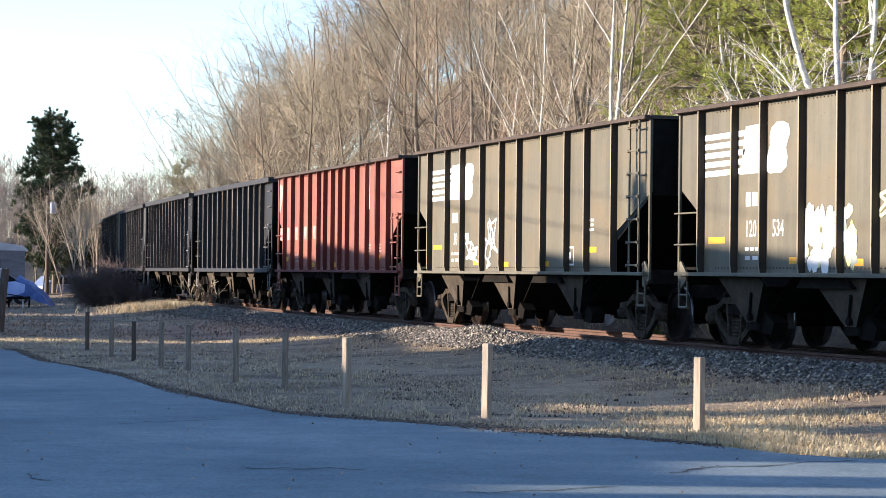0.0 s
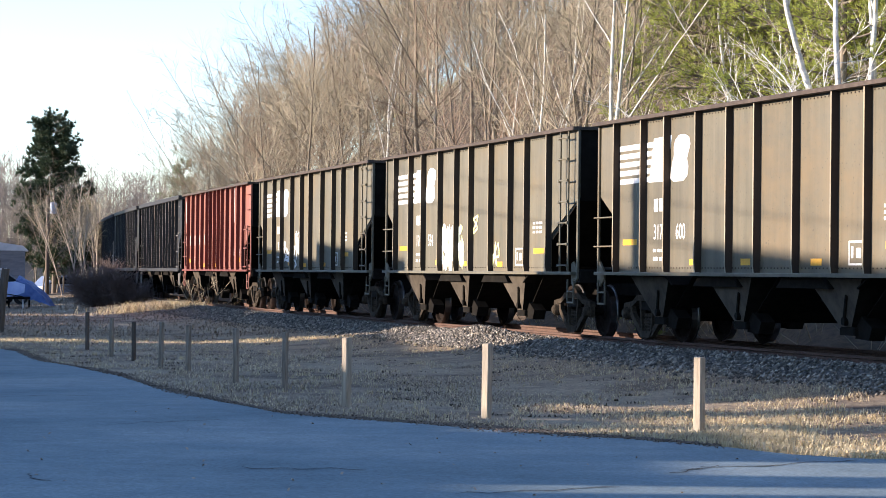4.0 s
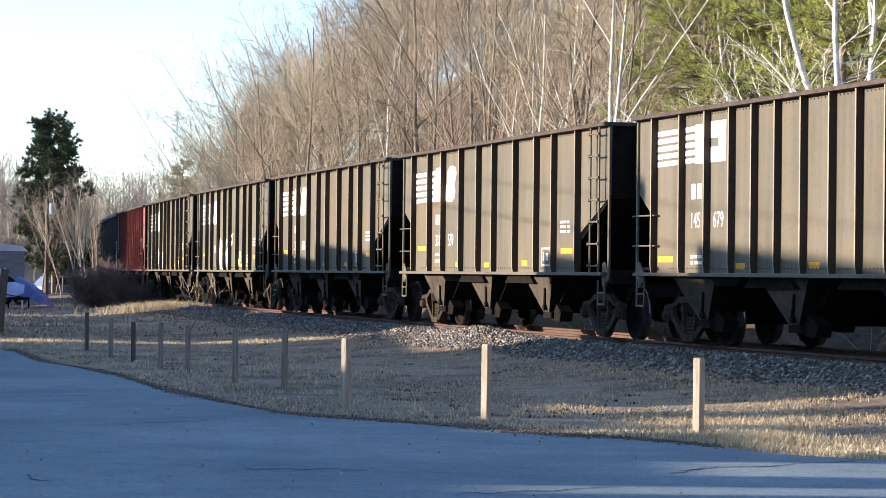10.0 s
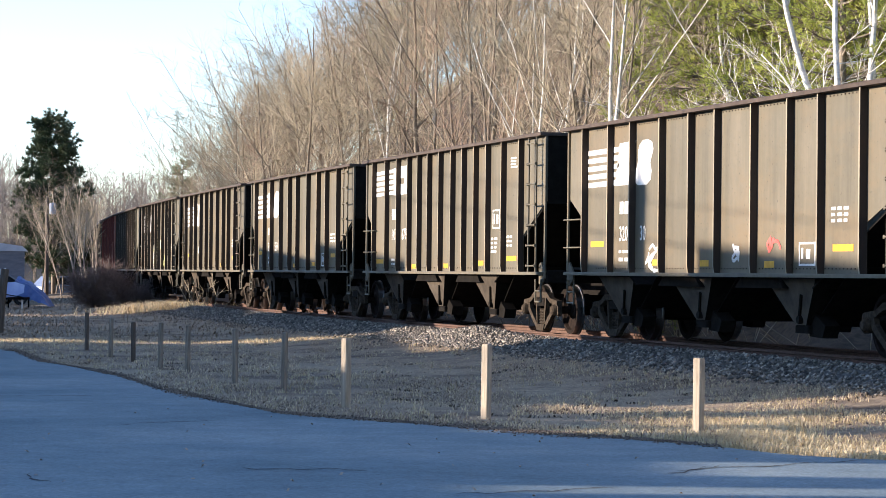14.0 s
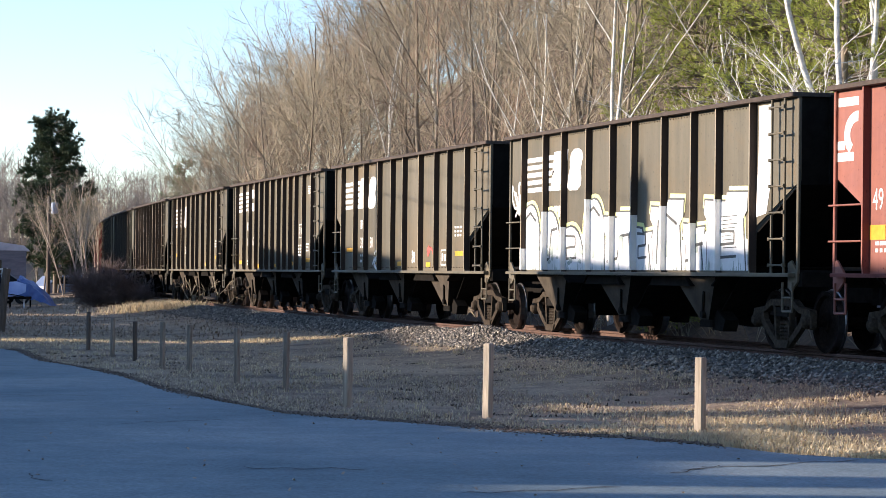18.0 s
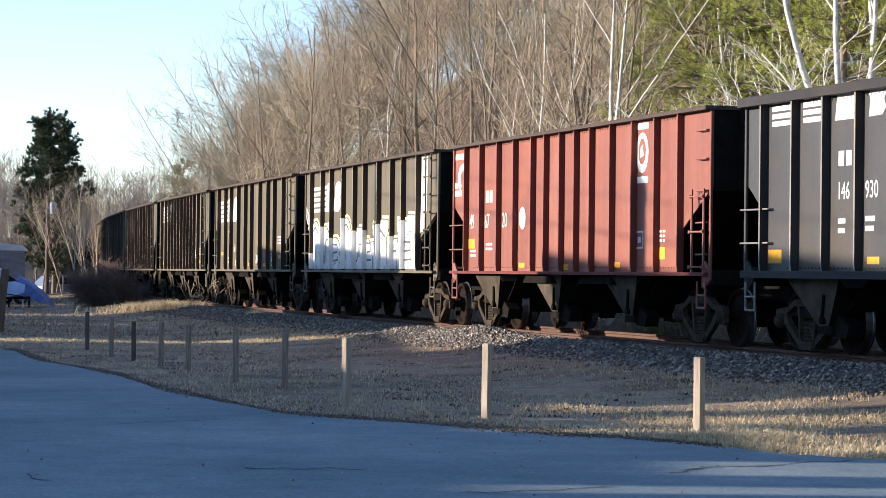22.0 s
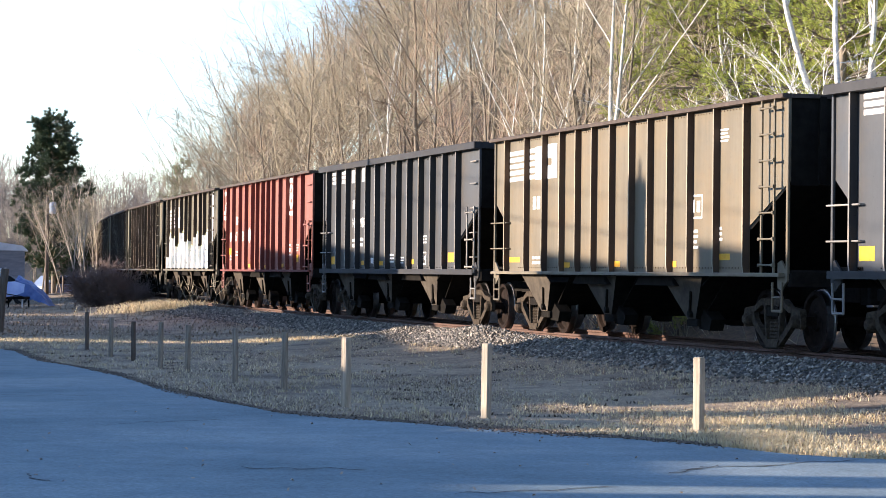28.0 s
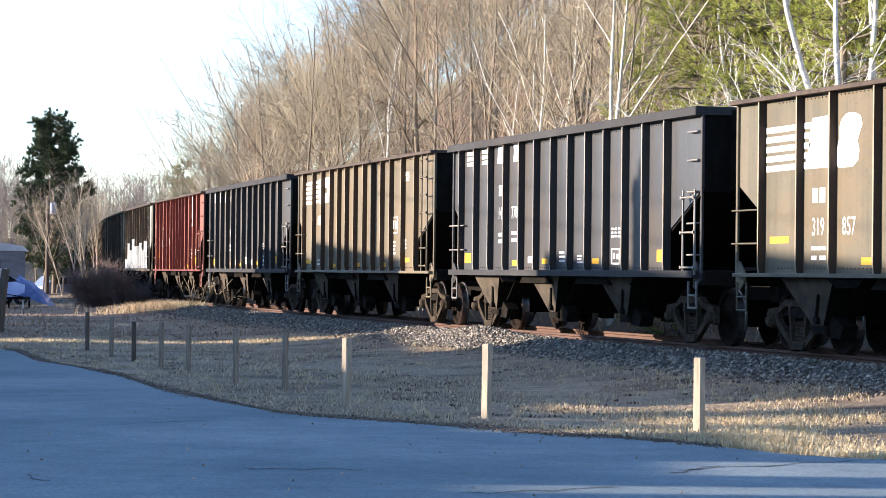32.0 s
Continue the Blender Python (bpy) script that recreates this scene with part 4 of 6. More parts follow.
def hopper(style, L, mat, number="", label="", seed=0, mark=True, extra=None):
    rng = random.Random(seed)
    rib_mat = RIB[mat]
    # ladders and grabs of the c cars take the same sunlit tone
    rail_mat = EDGE[mat] if style == "c" else mat
    h = L / 2
    car = thing("hopper_car", None, Matrix.Identity(4), label, "hopper car", "coal hopper cars of the train")
    key = (style, L, mat.name)
    depth = {"a": 0.115, "b": 0.11, "c": 0.125, "r": 0.11}[style]
    cap = 0.14 if style == "c" else 0.065
    top = TOP + (0.015 if style == "c" else 0.0)
    k = (L - 0.02) / 13.85
    us = RIBS[style]
    side = shared(("side", style, L, mat.name), lambda: side_sheet_mesh(L, mat, L - us[-1] * k, us[0] * k))
    for s in (1, -1):
        turn = pose(0, 0, 0, 0, 0, 0 if s > 0 else 180)
        part("side_sheet", side, car, turn @ pose(0, HALF, 0))
        part("end_sheet", shared(("end",), end_sheet_mesh), car, turn @ pose(h - 0.05, 0, 0))
        part("end_slope", shared(("slope",), end_slope_mesh), car, turn @ pose(h - 0.05, 0, 0))
        part("floor_ridge", shared(("ridge",), ridge_mesh), car, turn @ pose(1.6, 0, 0))

    def chord():
        g = Geo()
        for s in (1, -1):
            g.box(0, s * (HALF + depth * 0.55), top - cap / 2, L, depth * 1.1 + 0.06, cap, 0.015)
            g.box(s * (h - 0.06), 0, top - cap / 2, 0.14, 2 * HALF, cap - 0.006, 0.012)
        return g.mesh("top_chord", rib_mat if style == "c" else CHORD)
    part("top_chord", shared(("chord",) + key, chord), car)
    sill = shared(("sill",) + key, lambda: Geo().box(0, 0, 0, L - 0.25, depth + 0.05, 0.055 if style != "c" else 0.11, 0.012).mesh("side_sill", mat if style in ("a", "b") else rib_mat))
    for s in (1, -1):
        part("side_sill", sill, car, pose(0, s * (HALF + depth / 2), SILL + (0.03 if style != "c" else 0.035)))
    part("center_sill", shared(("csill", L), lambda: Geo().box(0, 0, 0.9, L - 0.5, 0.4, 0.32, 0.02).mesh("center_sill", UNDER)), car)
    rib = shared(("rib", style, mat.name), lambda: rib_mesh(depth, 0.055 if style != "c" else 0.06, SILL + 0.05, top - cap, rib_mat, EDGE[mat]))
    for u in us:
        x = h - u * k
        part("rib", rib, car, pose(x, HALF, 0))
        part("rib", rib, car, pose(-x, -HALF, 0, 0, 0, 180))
    def rivets():
        g = Geo()
        for z in (top - cap - 0.05, SILL + 0.13):
            for i in range(int((L - 3) / 0.12)):
                g.box(h - 1.5 - i * 0.12, 0.004, z, 0.02, 0.01, 0.02)
        return g.mesh("rivet_row", rib_mat)
    row = shared(("rivets",) + key, rivets)
    tagged(part("rivet_row", row, car, pose(0, HALF, 0)), kind="stuff")
    # corners: posts, ladders, grabs, steps, end sills
    post = shared(("cpost", mat.name), lambda: Geo().box(0, 0, (SILL + TOP) / 2, 0.06, 0.045, TOP - SILL - 0.1, 0.008).mesh("corner_post", mat))
    tall = shared(("ladder", mat.name), lambda: ladder_mesh(TOP - SILL - 0.12, 0.46, 7, rail_mat))
    short = shared(("ladder2", mat.name), lambda: ladder_mesh(1.35, 0.5, 3, rail_mat))
    grab = shared(("grab", mat.name), lambda: grab_mesh(0.42, rail_mat))
    wide = shared(("grab2", mat.name), lambda: grab_mesh(1.0, rail_mat))
    step = shared(("step", mat.name), lambda: step_mesh(rail_mat))
    esill = shared(("esill",), lambda: Geo().box(0, 0, SILL - 0.02, 0.22, 2.9, 0.24, 0.03).box(-0.45, 0.9, SILL + 0.12, 0.8, 1.1, 0.05).mesh("end_sill", UNDER))
    gusset = shared(("gusset", mat.name), lambda: fix_normals(Geo().plate([(0, 0, SILL - 0.16), (0, 0, SILL + 0.2), (-0.12, 0, SILL + 0.24), (-0.34, 0, SILL + 0.06), (-0.34, 0, SILL - 0.06), (-0.14, 0, SILL - 0.2)], (0, 0.03, 0)).mesh("corner_gusset", mat if style != "c" else rib_mat)))
    for s in (1, -1):
        for e in (1, -1):
            part("corner_gusset", gusset, car, pose(e * (h - 0.02), e * HALF, 0, 0, 0, 0 if e > 0 else 180) if s == 1 else pose(e * (h - 0.02) - e * 0.36, -e * HALF, 0, 0, 0, 180 if e > 0 else 0))
            part("corner_post", post, car, pose(e * (h - 0.05), s * (HALF + 0.018), 0))
            part("sill_step", step, car, pose(e * (h - 0.32) - 0.17, s * (HALF + 0.06), SILL - 0.5))
        part("end_sill", esill, car, pose(s * (h - 0.12), 0, 0, 0, 0, 0 if s > 0 else 180))
        part("coupler", shared(("coupler",), coupler_mesh), car, pose(s * (h - 0.12), 0, 0, 0, 0, 0 if s > 0 else 180))
    for turn in (0, 180):
        m = pose(0, 0, 0, 0, 0, turn)
        y = HALF + 0.11
        if style in ("c", "r"):
            for z in (1.45, 1.95, 2.45, 2.95, 3.4):
                part("grab_iron", grab, car, m @ pose(-h + 0.1, HALF, z))
            part("ladder", short, car, m @ pose(-h + 0.12, y, SILL + 0.02))
        else:
            part("ladder", tall, car, m @ pose(-h + 0.34, y, SILL + 0.05))
        for z in (SILL + 0.5, SILL + 1.0):
            part("grab_iron", wide, car, m @ pose(h - 0.98, HALF, z))
    # trucks
    for s in (1, -1):
        tr = part("truck", shared(("bolster",), bolster_mesh), car, pose(s * (h - 1.42), 0, 0))
        for q in (1, -1):
            part("sideframe", shared(("frame",), sideframe_mesh), tr, pose(0, q * 1.06, 0))
            for cx in (-0.08, 0.08):
                part("spring", shared(("spring",), spring_mesh), tr, pose(cx, q * 1.03, 0))
            part("wheelset", shared(("wheelset",), wheelset_mesh), tr, pose(q * 0.89, 0, 0.457))
    bays = (2.3, 5.72, 9.55) if style in ("a", "b") else (2.1, 5.75, 9.6)
    w = 1.7

    def slope():
        # the sheets' shadowed undersides are put into their dark steel
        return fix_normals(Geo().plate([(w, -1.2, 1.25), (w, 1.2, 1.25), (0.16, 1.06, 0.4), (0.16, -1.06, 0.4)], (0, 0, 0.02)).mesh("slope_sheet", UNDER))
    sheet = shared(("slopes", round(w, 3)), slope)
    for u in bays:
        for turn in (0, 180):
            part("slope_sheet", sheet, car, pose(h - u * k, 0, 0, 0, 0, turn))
    chute = shared(("chute", style == "r"), lambda: chute_mesh(GRIME_SHADE))
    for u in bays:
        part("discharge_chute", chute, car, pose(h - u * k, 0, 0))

    def tank():
        g = Geo()
        g.lathe([(0.02, -0.32), (0.15, -0.3), (0.17, -0.25), (0.17, 0.25), (0.15, 0.3), (0.02, 0.32)], (0, 0, 0), "x", 12)
        return g.mesh("brake_reservoir", TRUCK, True)
    part("brake_reservoir", shared(("tank",), tank), car, pose(h - 0.75, 0.9, SILL + 0.38))
    pipe = shared(("pipe",), lambda: Geo().path([(0, 0, 0), (0, 0, 0.6), (0, 0, 1.9)], 0.025).mesh("brake_pipe", UNDER))
    part("brake_pipe", pipe, car, pose(h - 0.95, 0.7, SILL))
    # paint and stencils on both sides
    face_y = HALF + 0.001
    sides = [Matrix.Identity(4), pose(0, 0, 0, 0, 0, 180)]
    shift = pose(h, 0, 0)

    def on_sides(name, me, label="", kind=""):
        for m in sides:
            tagged(part(name, me, car, m @ shift, label), kind=kind)
    if mark:
        for k2, poly in enumerate(emblem(style)):
            on_sides("emblem_piece", shared(("emblem", style, k2), lambda: face([poly], face_y + 0.0004 * (k2 % 3), WHITE, "emblem_piece")), "white painted emblem piece")
        yel = shared(("yellow",), lambda: face([rect(0, 0, 0.36, 0.1)], face_y, YELLOW, "reflector"))
        yel2 = shared(("yellow2",), lambda: face([rect(0, 0, 0.66, 0.1)], face_y, YELLOW, "reflector"))
        yel3 = shared(("yellow3",), lambda: face([rect(0, 0, 0.46, 0.2)], face_y, YELLOW, "reflector"))
        yel4 = shared(("yellow4",), lambda: face([rect(0, 0, 0.12, 0.24)], face_y, YELLOW, "reflector"))
        spots = {"a": [(1.2, 1.62, yel2), (4.2, 1.28, yel), (6.25, 1.27, yel), (8.75, 1.27, yel), (11.1, 1.5, yel2)],
                 "b": [(0.95, 1.35, yel2), (4.15, 1.24, yel), (6.76, 1.25, yel), (9.38, 1.27, yel), (11.3, 1.37, yel2)],
                 "c": [(0.84, 1.32, yel3), (4.06, 1.3, yel), (5.9, 1.3, yel), (8.7, 1.3, yel), (11.9, 1.34, yel3)],
                 "r": [(1.08, 1.62, yel3), (4.28, 1.3, yel4), (4.46, 1.22, yel), (7.04, 1.22, yel), (9.58, 1.32, yel4), (9.76, 1.22, yel), (11.8, 1.38, yel3)]}[style]
        for u, z, me in spots:
            for m in sides:
                part("reflector", me, car, m @ shift @ pose(-u, 0, z + rng.uniform(-0.02, 0.02)), "yellow reflective strip")
        st = []
        if style == "a":
            st = bars(11.05, 2.06, 0.6, 3, 0.045, seed) + bars(2.62, 1.5, 0.55, 1, 0.05, seed + 1) + bars(2.62, 1.36, 0.55, 1, 0.06, seed + 2, 2)
        elif style == "b":
            st = bars(10.26, 1.8, 0.45, 4, 0.045, seed, 2) + bars(11.55, 3.36, 0.5, 4, 0.03, seed + 1, 1) + bars(2.35, 1.4, 0.5, 2, 0.05, seed + 2) + bars(11.32, 1.83, 0.4, 3, 0.045, seed + 4, 2)
        elif style == "c":
            st = bars(3.16, 1.86, 0.36, 2, 0.07, seed, 1) + bars(4.0, 1.88, 0.42, 2, 0.07, seed + 3, 1) + bars(6.9, 1.5, 0.46, 3, 0.04, seed + 1, 1) + bars(7.9, 1.44, 0.4, 3, 0.03, seed + 5, 1) + bars(9.7, 1.9, 0.5, 3, 0.035, seed + 2) + [rect(5.06, 1.33, 0.26, 0.13)]
        else:
            st = bars(2.3, 1.68, 0.45, 2, 0.05, seed) + bars(1.25, 1.55, 0.4, 2, 0.05, seed + 1) + bars(11.85, 1.82, 0.45, 3, 0.04, seed + 2)
        on_sides("stencil", face(st, face_y, WHITE, "stencil"), "small white stencil lines", "stuff")
        u0, z0 = {"a": (9.98, 1.28), "b": (10.36, 2.02), "c": (9.72, 1.3), "r": (10.74, 1.56)}[style]
        w0, h0 = {"a": (0.56, 0.34), "b": (0.48, 0.38), "c": (0.4, 0.28), "r": (0.5, 0.3)}[style]
        fr = [rect(u0, z0, w0, 0.03), rect(u0, z0 + h0 - 0.03, w0, 0.03), rect(u0, z0, 0.03, h0), rect(u0 + w0 - 0.03, z0, 0.03, h0),
              rect(u0 + 0.08, z0 + 0.1, 0.07, h0 - 0.18), rect(u0 + 0.24, z0 + 0.1, 0.14, h0 - 0.2)]
        on_sides("stencil_panel", face(fr, face_y, WHITE, "stencil_panel"), "white outlined stencil panel", "stuff")
        # owner's initials as two short solid bars
        ou, oz, ow, oh = {"a": (2.64, 2.17, 0.18, 0.21), "b": (2.36, 2.34, 0.18, 0.24), "c": (3.16, 2.66, 0.17, 0.21), "r": (2.28, 2.54, 0.19, 0.24)}[style]
        for du in (0, ow + 0.06):
            on_sides("owner_mark", face([rect(ou + du, oz, ow, oh)], face_y, WHITE, "owner_mark"))
        if style == "r":
            on_sides("ring_centre", face([oval(11.16, 3.19, 0.17, 0.22)], face_y + 0.004, RED, "ring_centre"), "red middle of the ring")
            on_sides("ring_mark", face([[(11.08, 3.08), (11.24, 3.12), (11.2, 3.3), (11.1, 3.26)]], face_y + 0.0075, WHITE, "ring_mark"))
            on_sides("round_emblem", face([oval(4.66, 2.19, 0.2, 0.22)], face_y, WHITE, "round_emblem"), "pale round emblem")
        for text, u, z, size in number:
            me = words(text, size, WHITE)
            for m in sides:
                part("car_number", me, car, m @ shift @ pose(-u, face_y + 0.002, z), "white stencilled car number")
    if extra:
        extra(car, pose(h + 0.33, 0, 0), face_y, h, depth)
    return car


def num(a, b, z=1.71, size=0.36, u=2.62, v=3.6):
    return [(a, u, z, size), (b, v, z, size)]


def scribble(seed, u, z, w, h, turns=9):
    """A sprayed line: a thin wandering ribbon."""
    rng = random.Random(seed)
    pts = [(u + w * rng.random(), z + h * rng.random()) for _ in range(turns)]
    out = []
    for i in range(len(pts) - 1):
        (a, b), (c, d) = pts[i], pts[i + 1]
        m = ((a + c) / 2 + rng.uniform(-0.1, 0.1), (b + d) / 2 + rng.uniform(-0.1, 0.1))
        for (p, q), (r, s) in (((a, b), m), (m, (c, d))):
            ln = max(0.02, math.hypot(r - p, s - q))
            nx, nz = -(s - q) / ln * 0.025, (r - p) / ln * 0.025
            out.append([(p + nx, q + nz), (r + nx, s + nz), (r - nx, s - nz), (p - nx, q - nz)])
    return out


def tags_white(spots):
    def add(car, shift, y, h, depth):
        for k, (u, z, w, hh, mat) in enumerate(spots):
            tagged(part("graffiti", face(scribble(k * 7 + int(u * 10), u, z, w, hh), y + 0.004, mat, "graffiti"), car, shift, "sprayed graffiti scrawl"), kind="stuff")
    return add


def patch_graffiti(u0, u1, z0, z1, mats, seed):
    def add(car, shift, y, h, depth):
        rng = random.Random(seed)
        for mat, n in mats:
            for k in range(n):
                u, z, a, b = rng.uniform(u0, u1), rng.uniform(z0, z1), rng.uniform(0.05, 0.16), rng.uniform(0.08, 0.24)
                poly = [(u + a * rng.uniform(0.7, 1.1) * math.cos(t), z + b * rng.uniform(0.7, 1.1) * math.sin(t)) for t in np.linspace(0, 5.7, 11)]
                part("graffiti", face([poly], y + 0.002 + 0.0005 * (k % 7) + 0.004 * (mat is GRAF_W), mat, "graffiti"), car, shift, "faded sprayed graffiti patch")
    return add


def pale_piece(car, shift, y, h, depth):
    """A soft pale patch with two yellow scrawls beside it."""
    patch_graffiti(4.95, 6.75, 1.28, 2.05, [(GRAF_Y, 20), (GRAF_G, 16), (GRAF_W, 30)], 3)(car, shift, y, h, depth)
    tags_white([(7.15, 1.9, 0.75, 0.4, GRAF_Y), (8.75, 1.25, 0.5, 0.5, GRAF_Y)])(car, shift, y, h, depth)


def big_graffiti(car, shift, y, h, depth):
    """A wide silver-white piece: arched and square letter-like shapes with dark outlines and a pale yellow halo."""
    rng = random.Random(4)
    z0 = SILL + 0.09
    shapes = []
    for u0, u1, z1 in ((1.08, 2.15, 2.42), (2.2, 3.3, 2.28), (3.25, 4.6, 1.98), (4.62, 5.7, 2.45)):      # arches
        shapes.append((u0, u1, z1, [(u0, z0)] + [((u0 + u1) / 2 - (u1 - u0) / 2 * math.cos(a), z1 - 0.6 + 0.6 * math.sin(a)) for a in np.linspace(0, math.pi, 11)] + [(u1, z0)]))
    for u0, u1, z1, step in ((5.65, 7.1, 2.13, 0.06), (7.05, 8.05, 1.93, -0.12), (7.95, 9.45, 2.25, 0.1), (9.4, 10.35, 1.95, -0.08), (10.3, 12.05, 2.3, 0.1)):      # flared blocks
        um = (u0 + u1) / 2
        shapes.append((u0, u1, z1, [(u0 + 0.12, z0), (u0 + 0.16, z1 - 0.34), (u0, z1 - 0.2), (u0 + 0.04, z1), (um, z1 - 0.04), (um + 0.05, z1 + step), (u1 - 0.02, z1 + step * 0.8), (u1 - 0.05, z1 - 0.2), (u1 - 0.2, z1 - 0.32), (u1 - 0.1, z0)]))
    halo, edge, fill, line, mark, wash = [], [], [], [], [], []

    def grow(p, a, b):
        cu = sum(q[0] for q in p) / len(p)
        return [(u + math.copysign(a, u - cu), z + (b if z > z0 + 0.05 else 0)) for u, z in p]

    def stroke(out, pts, wd):
        for (a, b), (c, d) in zip(pts, pts[1:]):
            ln = max(0.01, math.hypot(c - a, d - b))
            nx, nz = -(d - b) / ln * wd, (c - a) / ln * wd
            out.append([(a + nx, b + nz), (c + nx, d + nz), (c - nx, d - nz), (a - nx, b - nz)])
    for k, (u0, u1, z1, p) in enumerate(shapes):
        halo.append(grow(p, 0.07, 0.1))
        edge.append(grow(p, 0.035, 0.035))
        fill.append(p)
        um, w = (u0 + u1) / 2, u1 - u0
        if k % 3 == 0:
            mark.append([(um - 0.05, z0 + 0.2), (um + 0.06, z0 + 0.22), (um + 0.03, z0 + 0.5), (um - 0.04, z0 + 0.46)])
            stroke(line, [(u0 + 0.2 * w, z0 + 0.1), (u0 + 0.25 * w, z1 - 0.25), (um, z1 - 0.14), (u1 - 0.2 * w, z1 - 0.3)], 0.026)
        elif k % 3 == 1:
            mark.append(rect(u0 + 0.55 * w, z0 + 0.28, 0.14 * w, 0.3))
            stroke(line, [(u0 + 0.15 * w, z0 + 0.15), (um, z0 + 0.2), (um + 0.1 * w, z1 - 0.35), (u1 - 0.1 * w, z1 - 0.32)], 0.026)
        else:
            stroke(line, [(u0 + 0.3 * w, z0 + 0.62), (u0 + 0.7 * w, z0 + 0.6), (u0 + 0.7 * w, z0 + 0.42), (u0 + 0.35 * w, z0 + 0.4), (u0 + 0.35 * w, z0 + 0.2), (u0 + 0.75 * w, z0 + 0.22)], 0.022)
    low = [(1.05 + 11.1 * q, z0 + 0.55 + 0.1 * math.sin(q * 23) + 0.05 * math.sin(q * 61)) for q in np.linspace(0, 1, 30)]
    for (ua, za), (ub, zb) in zip(low, low[1:]):
        wash.append([(ua, z0), (ub, z0), (ub, zb), (ua, za)])
    for k in range(70):      # patchy overspray and drips
        u = rng.uniform(1.3, 11.8)
        mark.append([(u, z0), (u + rng.uniform(0.01, 0.05), z0), (u + 0.02, z0 + rng.uniform(0.04, 0.2))])
    for k in range(26):
        u, z, a = rng.uniform(1.3, 4.6), z0 + rng.uniform(0.1, 0.45), rng.uniform(0.03, 0.1)
        mark.append(oval(u, z, a, a * rng.uniform(0.3, 0.9), 7))
    for k in range(9):
        stroke(line, [(11.0 + rng.uniform(0, 0.1), z0 + 0.35 + 0.06 * k), (11.4 + rng.uniform(0, 0.25), z0 + 0.36 + 0.06 * k)], 0.008)
    for k, (a, b, c) in enumerate(zip(halo, edge, fill)):
        part("graffiti_halo", face([a], y + 0.003 + 0.0003 * k, GRAF_Y, "graffiti_halo"), car, shift, "pale yellow sprayed halo")
        part("graffiti_outline", face([b], y + 0.0085 + 0.0003 * k, GRAF_K, "graffiti_outline"), car, shift, "dark sprayed outline")
        part("graffiti_letter", face([c], y + 0.013 + 0.0003 * k, GRAF_W, "graffiti_letter"), car, shift, "large silver-white sprayed letter shape")
    tagged(part("graffiti_wash", face(wash, y + 0.006, GRAF_W, "graffiti_wash"), car, shift, "white sprayed undercoat"), kind="stuff")
    tagged(part("graffiti_line", face(line, y + 0.0185, GRAF_K, "graffiti_line"), car, shift, "dark sprayed inner lines"), kind="stuff")
    tagged(part("graffiti_smudge", face(mark, y + 0.0185, GRAF_G, "graffiti_smudge"), car, shift, "grey-green sprayed smudges"), kind="stuff")
    part("graffiti", face([[(12.42, 3.66), (12.92, 3.66), (12.86, 2.5), (12.7, 2.05), (12.32, 2.0), (12.4, 2.9)]], y + 0.003, GRAF_W, "graffiti"), car, shift, "white sprayed upright block")
    tagged(part("graffiti", face(scribble(3, 0.45, 2.2, 0.7, 0.75, 16), y + 0.003, GRAF_W, "graffiti"), car, shift, "white sprayed scrawl"), kind="stuff")
    for u in RIBS["a"][:-1]:
        z1 = max([z for u0, u1, z, p in shapes if u0 <= u <= u1] + [1.6])
        g = Geo().box(0, depth * 0.5 + 0.004, (z0 + z1) / 2, 0.058, depth, z1 - z0)
        part("graffiti", g.mesh("graffiti", GRAF_W), car, shift @ pose(-0.33 - u * (2 * h - 0.02) / 13.85, y - 0.001, 0), "silver-white spray over a side post")


def faded_marks(car, shift, y, h, depth):
    """A tall white bar near one end, worn numerals as pale patches, reflectors."""
    part("end_bar", face([rect(10.95, 2.62, 0.36, 1.06)], y + 0.002, WHITE, "end_bar"), car, shift, "tall white painted bar")
    for u, w in ((0.55, 0.3), (1.5, 0.34), (2.6, 0.34), (3.75, 0.34), (4.9, 0.32)):
        part("worn_numeral", face([rect(u, 1.98, w, 0.34)], y + 0.002, FADED, "worn_numeral"), car, shift, "faint worn white numeral")
    part("emblem", face([[(0.42, 3.55), (0.86, 3.5), (0.8, 3.1), (0.55, 2.75), (0.4, 2.8)]], y + 0.002, FADED, "emblem"), car, shift, "worn pale emblem")
    for u, z in ((1.4, 1.4), (4.8, 1.24), (7.4, 1.24), (12.1, 1.4)):
        part("reflector", face([rect(u, z, 0.32, 0.13)], y + 0.002, YELLOW, "reflector"), car, shift, "yellow reflective strip")
    for u, z in ((2.6, 1.55), (11.1, 1.75), (12.15, 1.75)):
        tagged(part("stencil", face(bars(u, z, 0.4, 3, 0.04, 5), y + 0.002, FADED, "stencil"), car, shift, "small worn stencil lines"), kind="stuff")


TRAIN = []       # (far end along the line at nine seconds, length, car)
SPEED = 4.647


